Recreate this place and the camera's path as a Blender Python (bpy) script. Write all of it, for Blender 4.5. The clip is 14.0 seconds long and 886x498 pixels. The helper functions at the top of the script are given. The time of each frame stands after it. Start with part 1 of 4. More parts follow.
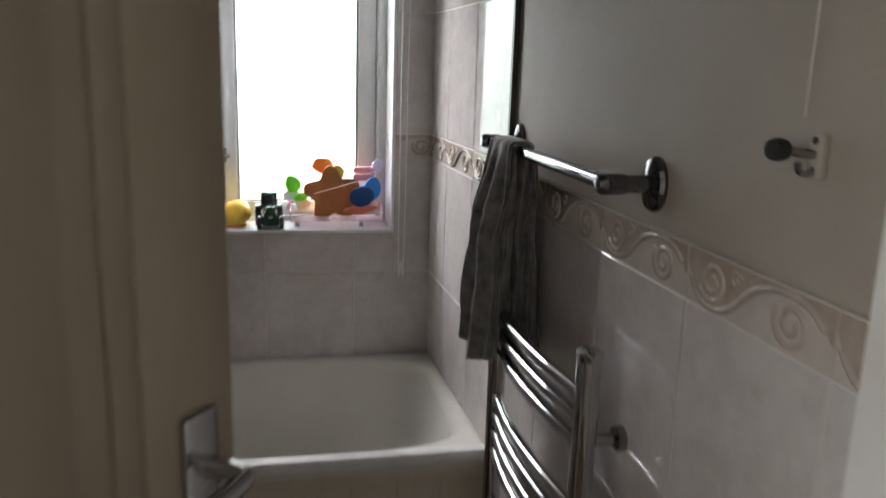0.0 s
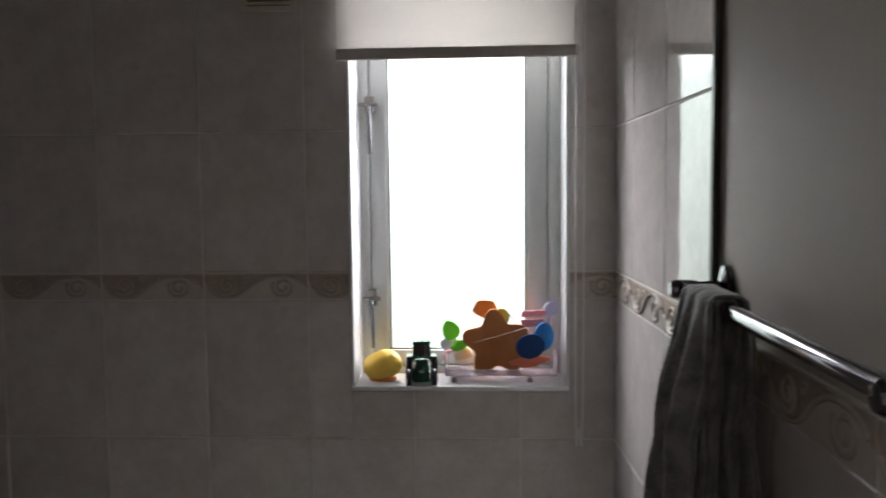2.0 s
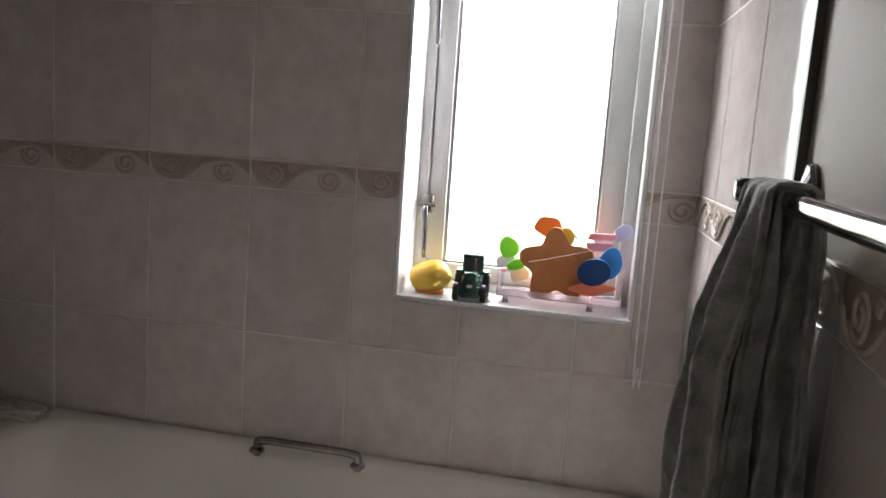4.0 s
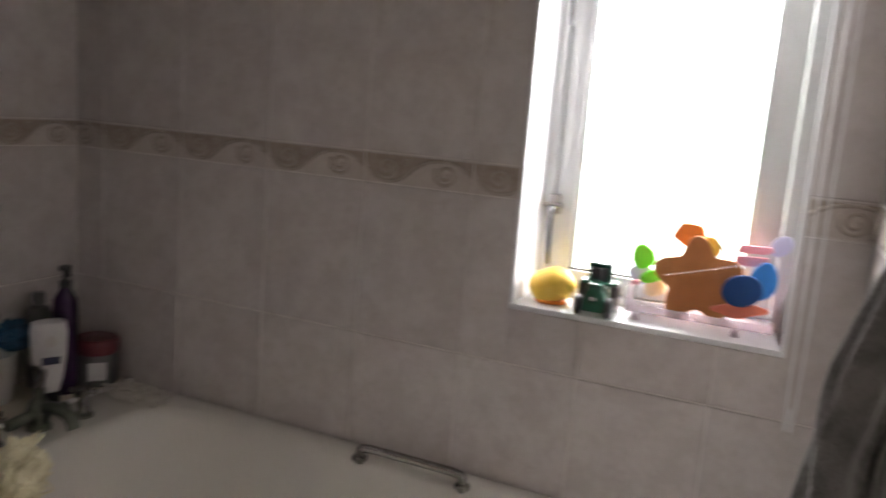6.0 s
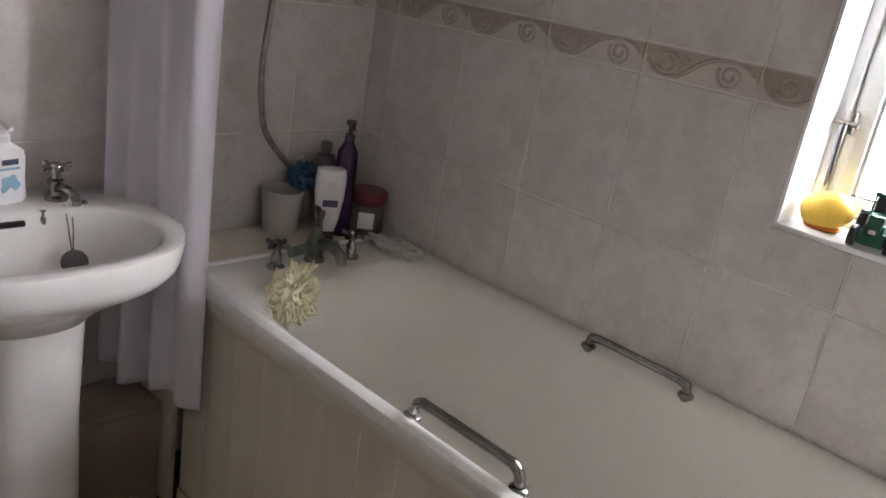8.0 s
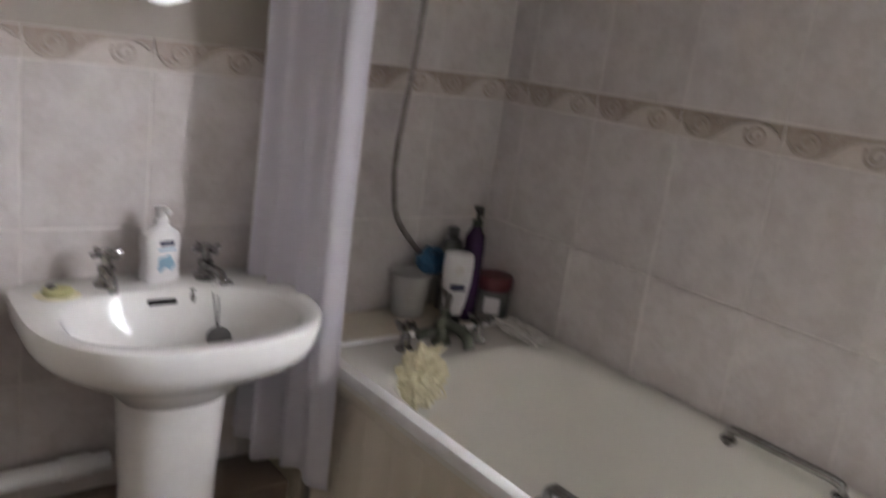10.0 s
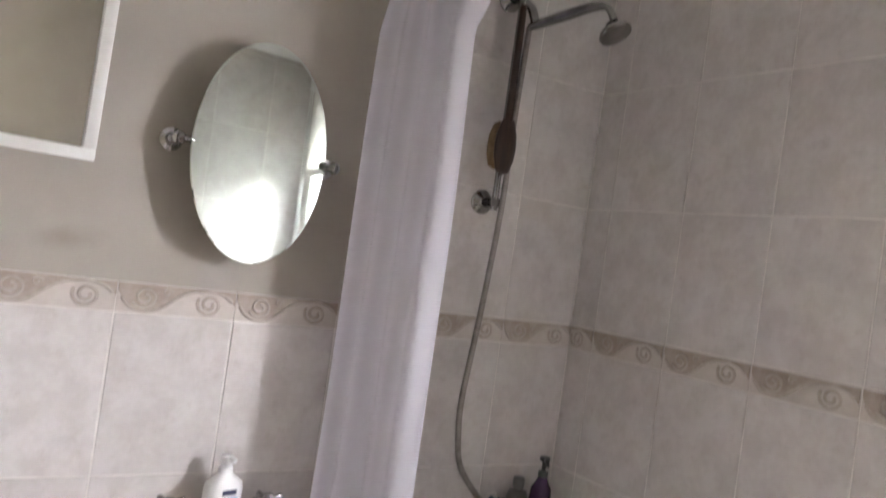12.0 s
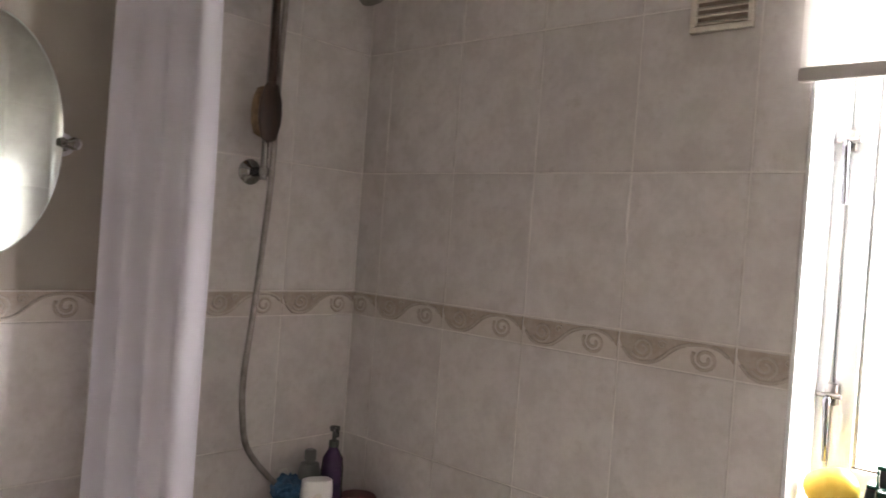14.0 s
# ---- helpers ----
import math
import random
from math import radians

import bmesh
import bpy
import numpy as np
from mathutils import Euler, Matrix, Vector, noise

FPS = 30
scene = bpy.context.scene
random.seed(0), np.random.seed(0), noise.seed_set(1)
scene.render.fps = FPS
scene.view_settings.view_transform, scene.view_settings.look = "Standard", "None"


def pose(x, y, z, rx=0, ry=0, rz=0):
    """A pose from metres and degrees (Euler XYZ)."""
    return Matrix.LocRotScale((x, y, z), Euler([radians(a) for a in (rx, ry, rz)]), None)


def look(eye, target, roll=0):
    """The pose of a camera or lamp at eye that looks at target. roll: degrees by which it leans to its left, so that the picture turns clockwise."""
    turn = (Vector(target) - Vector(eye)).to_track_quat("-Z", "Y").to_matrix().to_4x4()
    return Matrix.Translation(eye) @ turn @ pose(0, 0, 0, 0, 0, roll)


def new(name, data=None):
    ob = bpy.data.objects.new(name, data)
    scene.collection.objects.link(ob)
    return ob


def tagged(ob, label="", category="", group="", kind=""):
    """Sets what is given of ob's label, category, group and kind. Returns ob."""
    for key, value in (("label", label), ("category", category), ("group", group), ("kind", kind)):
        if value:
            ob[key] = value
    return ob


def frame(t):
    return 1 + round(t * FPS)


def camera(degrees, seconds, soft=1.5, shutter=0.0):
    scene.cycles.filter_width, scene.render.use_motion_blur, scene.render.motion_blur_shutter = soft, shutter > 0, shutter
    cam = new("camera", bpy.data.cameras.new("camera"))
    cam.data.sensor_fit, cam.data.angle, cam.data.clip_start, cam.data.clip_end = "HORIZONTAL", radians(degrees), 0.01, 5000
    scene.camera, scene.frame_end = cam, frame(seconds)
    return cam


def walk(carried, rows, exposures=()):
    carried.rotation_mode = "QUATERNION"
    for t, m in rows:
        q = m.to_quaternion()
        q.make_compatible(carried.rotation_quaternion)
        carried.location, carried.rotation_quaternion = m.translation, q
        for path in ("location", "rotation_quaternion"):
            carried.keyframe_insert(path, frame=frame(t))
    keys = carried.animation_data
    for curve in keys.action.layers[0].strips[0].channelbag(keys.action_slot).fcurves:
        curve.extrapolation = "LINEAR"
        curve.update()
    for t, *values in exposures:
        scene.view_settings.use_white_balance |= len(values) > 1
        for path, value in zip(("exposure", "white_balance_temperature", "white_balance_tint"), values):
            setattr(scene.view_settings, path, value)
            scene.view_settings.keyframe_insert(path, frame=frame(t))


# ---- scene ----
cam = camera(58.4, 14.0, shutter=0.8)
PATH = [
    (0, (1.388, -2.24, 1.487), (1.795, -0.333, 1.044), 1.8),
    (0.5, (1.454, -2.093, 1.494), (1.814, -0.162, 1.117), 1.7),
    (1, (1.504, -1.987, 1.502), (1.699, -0.02, 1.199), 1.4),
    (1.5, (1.489, -1.904, 1.5), (1.526, 0.082, 1.271), 1.6),
    (2, (1.518, -1.855, 1.493), (1.415, 0.137, 1.347), -0.6),
    (2.5, (1.511, -1.828, 1.481), (1.286, 0.149, 1.277), 0.2),
    (3, (1.546, -1.771, 1.445), (1.228, 0.183, 1.164), 2.5),
    (5.5, (1.694, -1.529, 1.381), (1.141, 0.37, 1.08), 4.1),
    (6, (1.693, -1.483, 1.397), (0.905, 0.323, 1.056), 4.6),
    (6.5, (1.677, -1.481, 1.388), (0.689, 0.211, 0.989), 7.6),
    (7, (1.693, -1.498, 1.411), (0.545, 0.021, 0.8), 9.0),
    (9.5, (1.712, -1.516, 1.327), (0.367, -0.178, 0.694), 9.1),
    (10, (1.694, -1.541, 1.357), (0.196, -0.308, 0.872), 7.7),
    (10.5, (1.695, -1.546, 1.367), (0.103, -0.396, 0.987), 6.6),
    (11, (1.694, -1.551, 1.378), (0.044, -0.444, 1.151), 6.1),
    (11.5, (1.691, -1.559, 1.403), (0.016, -0.468, 1.323), 7.2),
    (12, (1.693, -1.56, 1.433), (0.012, -0.476, 1.462), 8.1),
    (12.5, (1.696, -1.557, 1.463), (0.031, -0.459, 1.606), 8.4),
    (13, (1.706, -1.547, 1.467), (0.144, -0.308, 1.622), 8.0),
    (13.5, (1.707, -1.493, 1.458), (0.274, -0.097, 1.475), 6.0),
    (14, (1.688, -1.499, 1.463), (0.345, -0.018, 1.442), 4.2),
]
EXPOSURES = [
    (0, -0.52, 6450, 10), (0.7, -1.04, 6400, 10), (1.5, -1.08, 6400, 10), (2.1, -1.05, 6450, 10.5), (2.6, -1.13, 6450, 10.5), (3.2, -0.62, 6500, 11),
    (5.3, 0.0, 6750, 14), (6.0, 0.1, 6750, 14), (6.5, -0.14, 6700, 14), (7.2, 0.53, 6550, 12.5), (9.4, 0.7, 6450, 11), (10.0, 0.74, 6400, 10.5), (10.5, 1.26, 6300, 9),
    (11.0, 1.3, 6350, 9), (11.5, 1.38, 6400, 9.5), (12.5, 1.6, 6300, 9), (13.1, 1.56, 6200, 8), (13.5, 1.3, 6700, 11), (14, 1.1, 6900, 12)]
walk(cam, [(t, look(eye, target, roll)) for t, eye, target, roll in PATH], EXPOSURES)

# ---- world and light ----
world = bpy.data.worlds.new("world")
scene.world = world
world.use_nodes = True
wn = world.node_tree.nodes
sky = wn.new("ShaderNodeTexSky")
sky.sky_type, sky.sun_disc = "NISHITA", False
sky.sun_elevation, sky.sun_rotation = radians(48), radians(180)
world.node_tree.links.new(sky.outputs[0], wn["Background"].inputs[0])
wn["Background"].inputs[1].default_value = 0.1
sun = new("sun", bpy.data.lights.new("sun", "SUN"))
sun.data.energy, sun.data.angle, sun.data.color = 0.8, radians(20), (1, 0.97, 0.92)
sun.matrix_world = look((0.9, -6, 7), (0.9, 0, 0))
lamp = new("window_daylight", bpy.data.lights.new("window_daylight", "AREA"))
lamp.data.shape, lamp.data.size, lamp.data.size_y = "RECTANGLE", 1.5, 1.4
lamp.data.energy, lamp.data.color = 175, (0.95, 0.91, 1.0)
lamp.matrix_world = look((2.3, 0.95, 1.85), (0.2, -1.15, 1.2))
sky_lamp = new("high_sky_daylight", bpy.data.lights.new("high_sky_daylight", "AREA"))
sky_lamp.data.shape, sky_lamp.data.size, sky_lamp.data.size_y = "RECTANGLE", 1.4, 1.0
sky_lamp.data.energy, sky_lamp.data.color = 132, (0.97, 0.95, 1.0)
sky_lamp.matrix_world = look((0.62, 1.3, 2.5), (1.75, -0.5, 0.9))
# added fill lamp in the unseen hall, brightens the wall near the doorway
hall_fill = new("hall_fill_light", bpy.data.lights.new("hall_fill_light", "AREA"))
hall_fill.data.shape, hall_fill.data.size, hall_fill.data.size_y = "RECTANGLE", 0.75, 1.05
hall_fill.data.energy, hall_fill.data.color = 20, (1.0, 0.97, 0.95)
hall_fill.matrix_world = look((0.14, -2.55, 1.55), (1.8, -1.7, 1.2))


# ---- materials ----
def material(name, a, b=None, rough=0.5, metal=0.0, scale=8.0, fine=90.0, bump=0.1, relief=0.002, vary=0.0, coat=0.0,
             transmit=0.0, ramp=(0.35, 0.65), stretch=None, sheen=0.0, fleck=None):
    m = bpy.data.materials.new(name)
    m.use_nodes = True
    n, l = m.node_tree.nodes, m.node_tree.links
    p = n["Principled BSDF"]
    co = n.new("ShaderNodeTexCoord")
    src = co.outputs["Object"]
    if vary:
        info = n.new("ShaderNodeObjectInfo")
        off = n.new("ShaderNodeVectorMath")
        off.operation = "MULTIPLY_ADD"
        off.inputs[1].default_value = (7.3, 11.1, 5.7)
        l.new(info.outputs["Random"], off.inputs[0])
        l.new(src, off.inputs[2])
        src = off.outputs[0]
    if stretch:
        mp = n.new("ShaderNodeMapping")
        mp.inputs["Scale"].default_value = stretch
        l.new(src, mp.inputs[0])
        src = mp.outputs[0]
    big, small = n.new("ShaderNodeTexNoise"), n.new("ShaderNodeTexNoise")
    big.inputs["Scale"].default_value, big.inputs["Detail"].default_value = scale, 5
    small.inputs["Scale"].default_value, small.inputs["Detail"].default_value = fine, 3
    l.new(src, big.inputs["Vector"])
    l.new(src, small.inputs["Vector"])
    mix = n.new("ShaderNodeMath")
    mix.operation = "MULTIPLY_ADD"
    mix.inputs[1].default_value = 0.25
    l.new(small.outputs[0], mix.inputs[0])
    l.new(big.outputs[0], mix.inputs[2])
    cr = n.new("ShaderNodeValToRGB")
    cr.color_ramp.elements[0].position, cr.color_ramp.elements[1].position = ramp[0] + 0.12, ramp[1] + 0.12
    cr.color_ramp.elements[0].color = (*(b or [c * 0.85 for c in a]), 1)
    cr.color_ramp.elements[1].color = (*a, 1)
    l.new(mix.outputs[0], cr.inputs[0])
    colour = cr.outputs[0]
    if fleck:
        spot, cut, dark = n.new("ShaderNodeTexNoise"), n.new("ShaderNodeMapRange"), n.new("ShaderNodeMix")
        spot.inputs["Scale"].default_value, spot.inputs["Detail"].default_value, spot.inputs["Roughness"].default_value = 26, 6, 0.7
        l.new(src, spot.inputs["Vector"])
        cut.inputs[1].default_value, cut.inputs[2].default_value, cut.inputs[4].default_value = 0.56, 0.72, 0.38
        l.new(spot.outputs[0], cut.inputs[0])
        dark.data_type = "RGBA"
        dark.inputs[7].default_value = (*fleck, 1)
        l.new(cut.outputs[0], dark.inputs[0])
        l.new(colour, dark.inputs[6])
        colour = dark.outputs[2]
    if vary:
        hsv = n.new("ShaderNodeHueSaturation")
        mr = n.new("ShaderNodeMapRange")
        mr.inputs[3].default_value, mr.inputs[4].default_value = 1 - vary, 1 + vary
        l.new(info.outputs["Random"], mr.inputs[0])
        l.new(mr.outputs[0], hsv.inputs["Value"])
        l.new(colour, hsv.inputs["Color"])
        colour = hsv.outputs[0]
    l.new(colour, p.inputs["Base Color"])
    rr = n.new("ShaderNodeMapRange")
    rr.inputs[3].default_value, rr.inputs[4].default_value = max(rough * 0.8, 0.02), min(rough * 1.2, 1)
    l.new(big.outputs[0], rr.inputs[0])
    l.new(rr.outputs[0], p.inputs["Roughness"])
    p.inputs["Metallic"].default_value = metal
    p.inputs["Coat Weight"].default_value = coat
    p.inputs["Coat Roughness"].default_value = 0.08
    p.inputs["Transmission Weight"].default_value = transmit
    p.inputs["Sheen Weight"].default_value = sheen
    if bump:
        bp = n.new("ShaderNodeBump")
        bp.inputs["Strength"].default_value, bp.inputs["Distance"].default_value = bump, relief
        l.new(mix.outputs[0], bp.inputs["Height"])
        l.new(bp.outputs[0], p.inputs["Normal"])
    return m


M_TILE = material("glazed_tile", (0.648, 0.608, 0.584), (0.573, 0.53, 0.506), 0.05, scale=15, fine=60, bump=0.08, relief=0.0012, vary=0.04, fleck=(0.45, 0.395, 0.355))
M_FIELD = material("border_glaze_brown", (0.45, 0.385, 0.33), (0.38, 0.315, 0.26), 0.12, scale=30, fine=120, bump=0.15)
M_BORDER = material("border_glaze_cream", (0.615, 0.56, 0.515), (0.55, 0.495, 0.45), 0.1, scale=22, fine=90, bump=0.1)
M_SCROLL = material("border_glaze_tan", (0.51, 0.45, 0.395), (0.44, 0.38, 0.325), 0.1, scale=30, fine=120, bump=0.1)
M_GROUT = material("grout", (0.74, 0.70, 0.66), (0.62, 0.58, 0.54), 0.9, scale=14, fine=200, bump=0.3)
SMUDGE = (-1.33, 1.375)
M_PAINT = material("taupe_wall_paint", (0.41, 0.37, 0.318), (0.365, 0.326, 0.276), 0.62, scale=3.5, fine=260, bump=0.12, relief=0.001)
# an old smudge on the painted wall
nd, lk = M_PAINT.node_tree.nodes, M_PAINT.node_tree.links
co, sc, ln, mr, nz, mu, mx_ = (nd.new("ShaderNode" + k) for k in ("TexCoord", "Mapping", "VectorMath", "MapRange", "TexNoise", "Math", "Mix"))
lk.new(co.outputs["Object"], sc.inputs[0])
sc.vector_type = "TEXTURE"
sc.inputs[1].default_value, sc.inputs[2].default_value, sc.inputs[3].default_value = (0, SMUDGE[0], SMUDGE[1]), (radians(8), 0, 0), (0.5, 0.085, 0.03)
ln.operation = "LENGTH"
lk.new(sc.outputs[0], ln.inputs[0])
mr.inputs[1].default_value, mr.inputs[2].default_value, mr.inputs[3].default_value, mr.inputs[4].default_value = 0.2, 1.0, 0.55, 0.0
lk.new(ln.outputs[1], mr.inputs[0])
nz.inputs["Scale"].default_value = 22
lk.new(co.outputs["Object"], nz.inputs["Vector"])
mu.operation = "MULTIPLY"
lk.new(mr.outputs[0], mu.inputs[0])
lk.new(nz.outputs[0], mu.inputs[1])
mx_.data_type = "RGBA"
old = nd["Principled BSDF"].inputs["Base Color"].links[0].from_socket
lk.new(mu.outputs[0], mx_.inputs[0])
lk.new(old, mx_.inputs[6])
mx_.inputs[7].default_value = (0.2, 0.155, 0.1, 1)
lk.new(mx_.outputs[2], nd["Principled BSDF"].inputs["Base Color"])
M_CEIL = material("white_ceiling_paint", (0.82, 0.81, 0.79), (0.74, 0.73, 0.71), 0.8, scale=4, fine=200, bump=0.1)
M_HALL = material("hall_wall_paint", (0.72, 0.68, 0.62), (0.66, 0.62, 0.56), 0.7, scale=3, fine=200)
M_FLOOR = material("brown_vinyl", (0.20, 0.135, 0.095), (0.12, 0.08, 0.055), 0.45, scale=6, fine=60, bump=0.15, stretch=(1, 5, 1))
M_WHITE = material("white_gloss_paint", (0.80, 0.79, 0.76), (0.73, 0.71, 0.67), 0.35, scale=5, fine=80, bump=0.08)
# white PVC with the shade of its backlit room side put into the colour
M_SASH = material("backlit_white_pvc", (0.64, 0.65, 0.64), (0.57, 0.58, 0.57), 0.3, scale=6, fine=120, bump=0.05)
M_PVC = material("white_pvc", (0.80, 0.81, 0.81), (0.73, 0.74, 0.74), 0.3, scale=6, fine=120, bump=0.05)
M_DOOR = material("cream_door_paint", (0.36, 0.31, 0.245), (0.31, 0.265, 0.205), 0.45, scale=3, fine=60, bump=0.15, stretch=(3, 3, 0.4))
M_BATH = material("cream_bath_enamel", (0.75, 0.725, 0.665), (0.725, 0.70, 0.64), 0.25, scale=4, fine=50, bump=0.03, coat=0.08)
M_RIM = material("white_sealant", (0.88, 0.875, 0.86), (0.80, 0.79, 0.77), 0.3, scale=20, fine=120)
M_PANEL = material("cream_panel_paint", (0.66, 0.60, 0.495), (0.615, 0.555, 0.445), 0.5, scale=4, fine=70, bump=0.2, vary=0.03, stretch=(4, 4, 0.5))
M_CERAMIC = material("white_ceramic", (0.84, 0.83, 0.80), (0.79, 0.775, 0.74), 0.2, scale=5, fine=40, bump=0.02, coat=0.12)
M_CHROME = material("chrome", (0.50, 0.50, 0.51), (0.42, 0.42, 0.43), 0.06, 1.0, scale=20, fine=160, bump=0.03)
M_BRIGHT = material("bright_chrome", (0.68, 0.68, 0.69), (0.58, 0.58, 0.59), 0.05, 1.0, scale=20, fine=160, bump=0.03)
# chrome darkened in colour, in place of reflecting a dim room
M_RAIL = material("chrome_toned_for_shade", (0.20, 0.20, 0.21), (0.15, 0.15, 0.16), 0.06, 1.0, scale=20, fine=160, bump=0.02)
M_DULL = material("tarnished_chrome", (0.40, 0.39, 0.38), (0.28, 0.275, 0.265), 0.16, 1.0, scale=25, fine=160, bump=0.05)
M_HOSE = material("metal_hose", (0.34, 0.31, 0.29), (0.24, 0.22, 0.2), 0.35, 1.0, scale=40, fine=300, bump=0.3)
M_MIRROR = material("silvered_glass", (0.68, 0.735, 0.70), (0.66, 0.715, 0.68), 0.03, 1.0, scale=4, fine=40, bump=0)
M_CURTAIN = material("white_curtain_cloth", (0.90, 0.885, 0.93), (0.86, 0.845, 0.89), 0.7, scale=6, fine=320, bump=0.25, relief=0.0008, sheen=0.2)
nd, lk = M_CURTAIN.node_tree.nodes, M_CURTAIN.node_tree.links
thin, both = nd.new("ShaderNodeBsdfTranslucent"), nd.new("ShaderNodeMixShader")
thin.inputs[0].default_value = (0.88, 0.865, 0.93, 1)
both.inputs[0].default_value = 0.42
lk.new(nd["Principled BSDF"].outputs[0], both.inputs[1])
lk.new(thin.outputs[0], both.inputs[2])
lk.new(both.outputs[0], nd["Material Output"].inputs[0])
M_TOWEL = material("grey_towelling", (0.23, 0.225, 0.22), (0.11, 0.108, 0.106), 0.95, scale=40, fine=260, bump=1.0, relief=0.005, sheen=0.55)
M_BLIND = material("white_blind_cloth", (0.78, 0.76, 0.73), (0.72, 0.7, 0.67), 0.8, scale=7, fine=300, bump=0.2)
nd, lk = M_BLIND.node_tree.nodes, M_BLIND.node_tree.links
thin, both = nd.new("ShaderNodeBsdfTranslucent"), nd.new("ShaderNodeMixShader")
thin.inputs[0].default_value = (0.80, 0.77, 0.74, 1)
both.inputs[0].default_value = 0.5
lk.new(nd["Principled BSDF"].outputs[0], both.inputs[1])
lk.new(thin.outputs[0], both.inputs[2])
lk.new(both.outputs[0], nd["Material Output"].inputs[0])
M_BAR = material("grey_blind_bar", (0.62, 0.58, 0.55), (0.54, 0.50, 0.47), 0.5, scale=12, fine=100)
M_TRIM = material("dark_tile_trim", (0.06, 0.052, 0.046), (0.04, 0.034, 0.03), 0.35, scale=12, fine=100)
M_VENT = material("yellowed_vent_plastic", (0.66, 0.61, 0.53), (0.56, 0.5, 0.42), 0.45, scale=16, fine=120)
M_DARK = material("slot_shade_and_knob_black", (0.02, 0.018, 0.016), None, 0.8)
M_BLACK = material("black_plastic", (0.025, 0.024, 0.026), None, 0.35)
M_WOOD = material("dark_brush_wood", (0.06, 0.028, 0.017), (0.035, 0.016, 0.01), 0.4, scale=10, fine=80, bump=0.2, stretch=(8, 8, 1))
M_BRISTLE = material("tan_bristle", (0.27, 0.17, 0.09), (0.16, 0.1, 0.05), 0.9, scale=60, fine=300, bump=0.8, relief=0.004)
M_CUP = material("white_cup_plastic", (0.66, 0.635, 0.60), (0.6, 0.57, 0.53), 0.45, scale=12, fine=90)
M_BLUE = material("blue_pouf_net", (0.03, 0.12, 0.22), (0.015, 0.06, 0.12), 0.7, scale=60, fine=200, bump=0.9, relief=0.006)
M_PURPLE = material("purple_plastic", (0.055, 0.018, 0.075), (0.03, 0.01, 0.045), 0.25, scale=10)
M_RED = material("dark_red_plastic", (0.17, 0.022, 0.028), (0.1, 0.014, 0.02), 0.35, scale=14)
M_LABEL = material("white_label_plastic", (0.74, 0.73, 0.72), (0.66, 0.65, 0.64), 0.35, scale=12)
M_NAVY = material("navy_print", (0.03, 0.03, 0.08), None, 0.4)
M_GREY = material("grey_bottle_plastic", (0.16, 0.155, 0.15), (0.1, 0.098, 0.095), 0.3, scale=12)
M_MIXER = material("greenish_tarnished_brass", (0.22, 0.24, 0.20), (0.12, 0.135, 0.11), 0.3, 0.9, scale=30, fine=160, bump=0.2)
M_LOOFAH = material("pale_yellow_net", (0.80, 0.75, 0.55), (0.62, 0.56, 0.36), 0.9, scale=40, fine=200, bump=0.9, relief=0.006)
M_NET = material("white_string", (0.68, 0.65, 0.60), (0.55, 0.52, 0.47), 0.8, scale=40)
M_SOAPG = material("pale_green_soap", (0.52, 0.52, 0.26), (0.42, 0.4, 0.18), 0.5, scale=14)
M_BOTTLE = material("white_bottle_plastic", (0.82, 0.81, 0.80), (0.77, 0.76, 0.75), 0.3, scale=8)
M_TEAL = material("pale_blue_print", (0.30, 0.48, 0.60), (0.24, 0.42, 0.55), 0.4, scale=20)
M_YELLOW = material("yellow_toy_vinyl", (0.92, 0.64, 0.10), (0.86, 0.52, 0.05), 0.45, scale=12)
M_GREEN = material("dark_green_toy_plastic", (0.012, 0.10, 0.055), (0.008, 0.06, 0.035), 0.25, scale=16)
M_FBROWN = material("orange_brown_foam", (0.50, 0.20, 0.065), (0.44, 0.165, 0.05), 0.85, scale=20, fine=300, bump=0.4)
M_FORANGE = material("orange_foam", (0.85, 0.26, 0.035), (0.78, 0.22, 0.03), 0.85, scale=20, fine=300, bump=0.4)
M_FGREEN = material("lime_foam", (0.16, 0.72, 0.04), (0.13, 0.62, 0.03), 0.85, scale=20, fine=300, bump=0.4)
M_FBLUE = material("blue_foam", (0.015, 0.075, 0.24), (0.01, 0.055, 0.19), 0.85, scale=20, fine=300, bump=0.4)
M_FSKY = material("bright_blue_foam", (0.04, 0.26, 0.66), (0.03, 0.21, 0.58), 0.85, scale=20, fine=300, bump=0.4)
M_FPINK = material("pink_foam", (0.78, 0.36, 0.40), (0.72, 0.3, 0.35), 0.85, scale=20, fine=300, bump=0.4)
M_FLILAC = material("pale_lilac_foam", (0.62, 0.62, 0.80), (0.56, 0.56, 0.74), 0.85, scale=20, fine=300, bump=0.4)
M_FCORAL = material("coral_foam", (0.80, 0.24, 0.14), (0.74, 0.2, 0.12), 0.85, scale=20, fine=300, bump=0.4)
M_CREAM = material("pale_cream_foam", (0.80, 0.72, 0.52), (0.74, 0.66, 0.46), 0.85, scale=20, fine=300, bump=0.4)
M_CLEAR = material("clear_pink_plastic", (0.95, 0.86, 0.90), (0.92, 0.82, 0.87), 0.25, scale=14, fine=90, bump=0.05, transmit=0.75)
M_GLASS = material("obscured_glass", (0.95, 0.99, 0.97), (0.93, 0.98, 0.95), 0.18, scale=30, fine=140, bump=0.3, transmit=1.0)


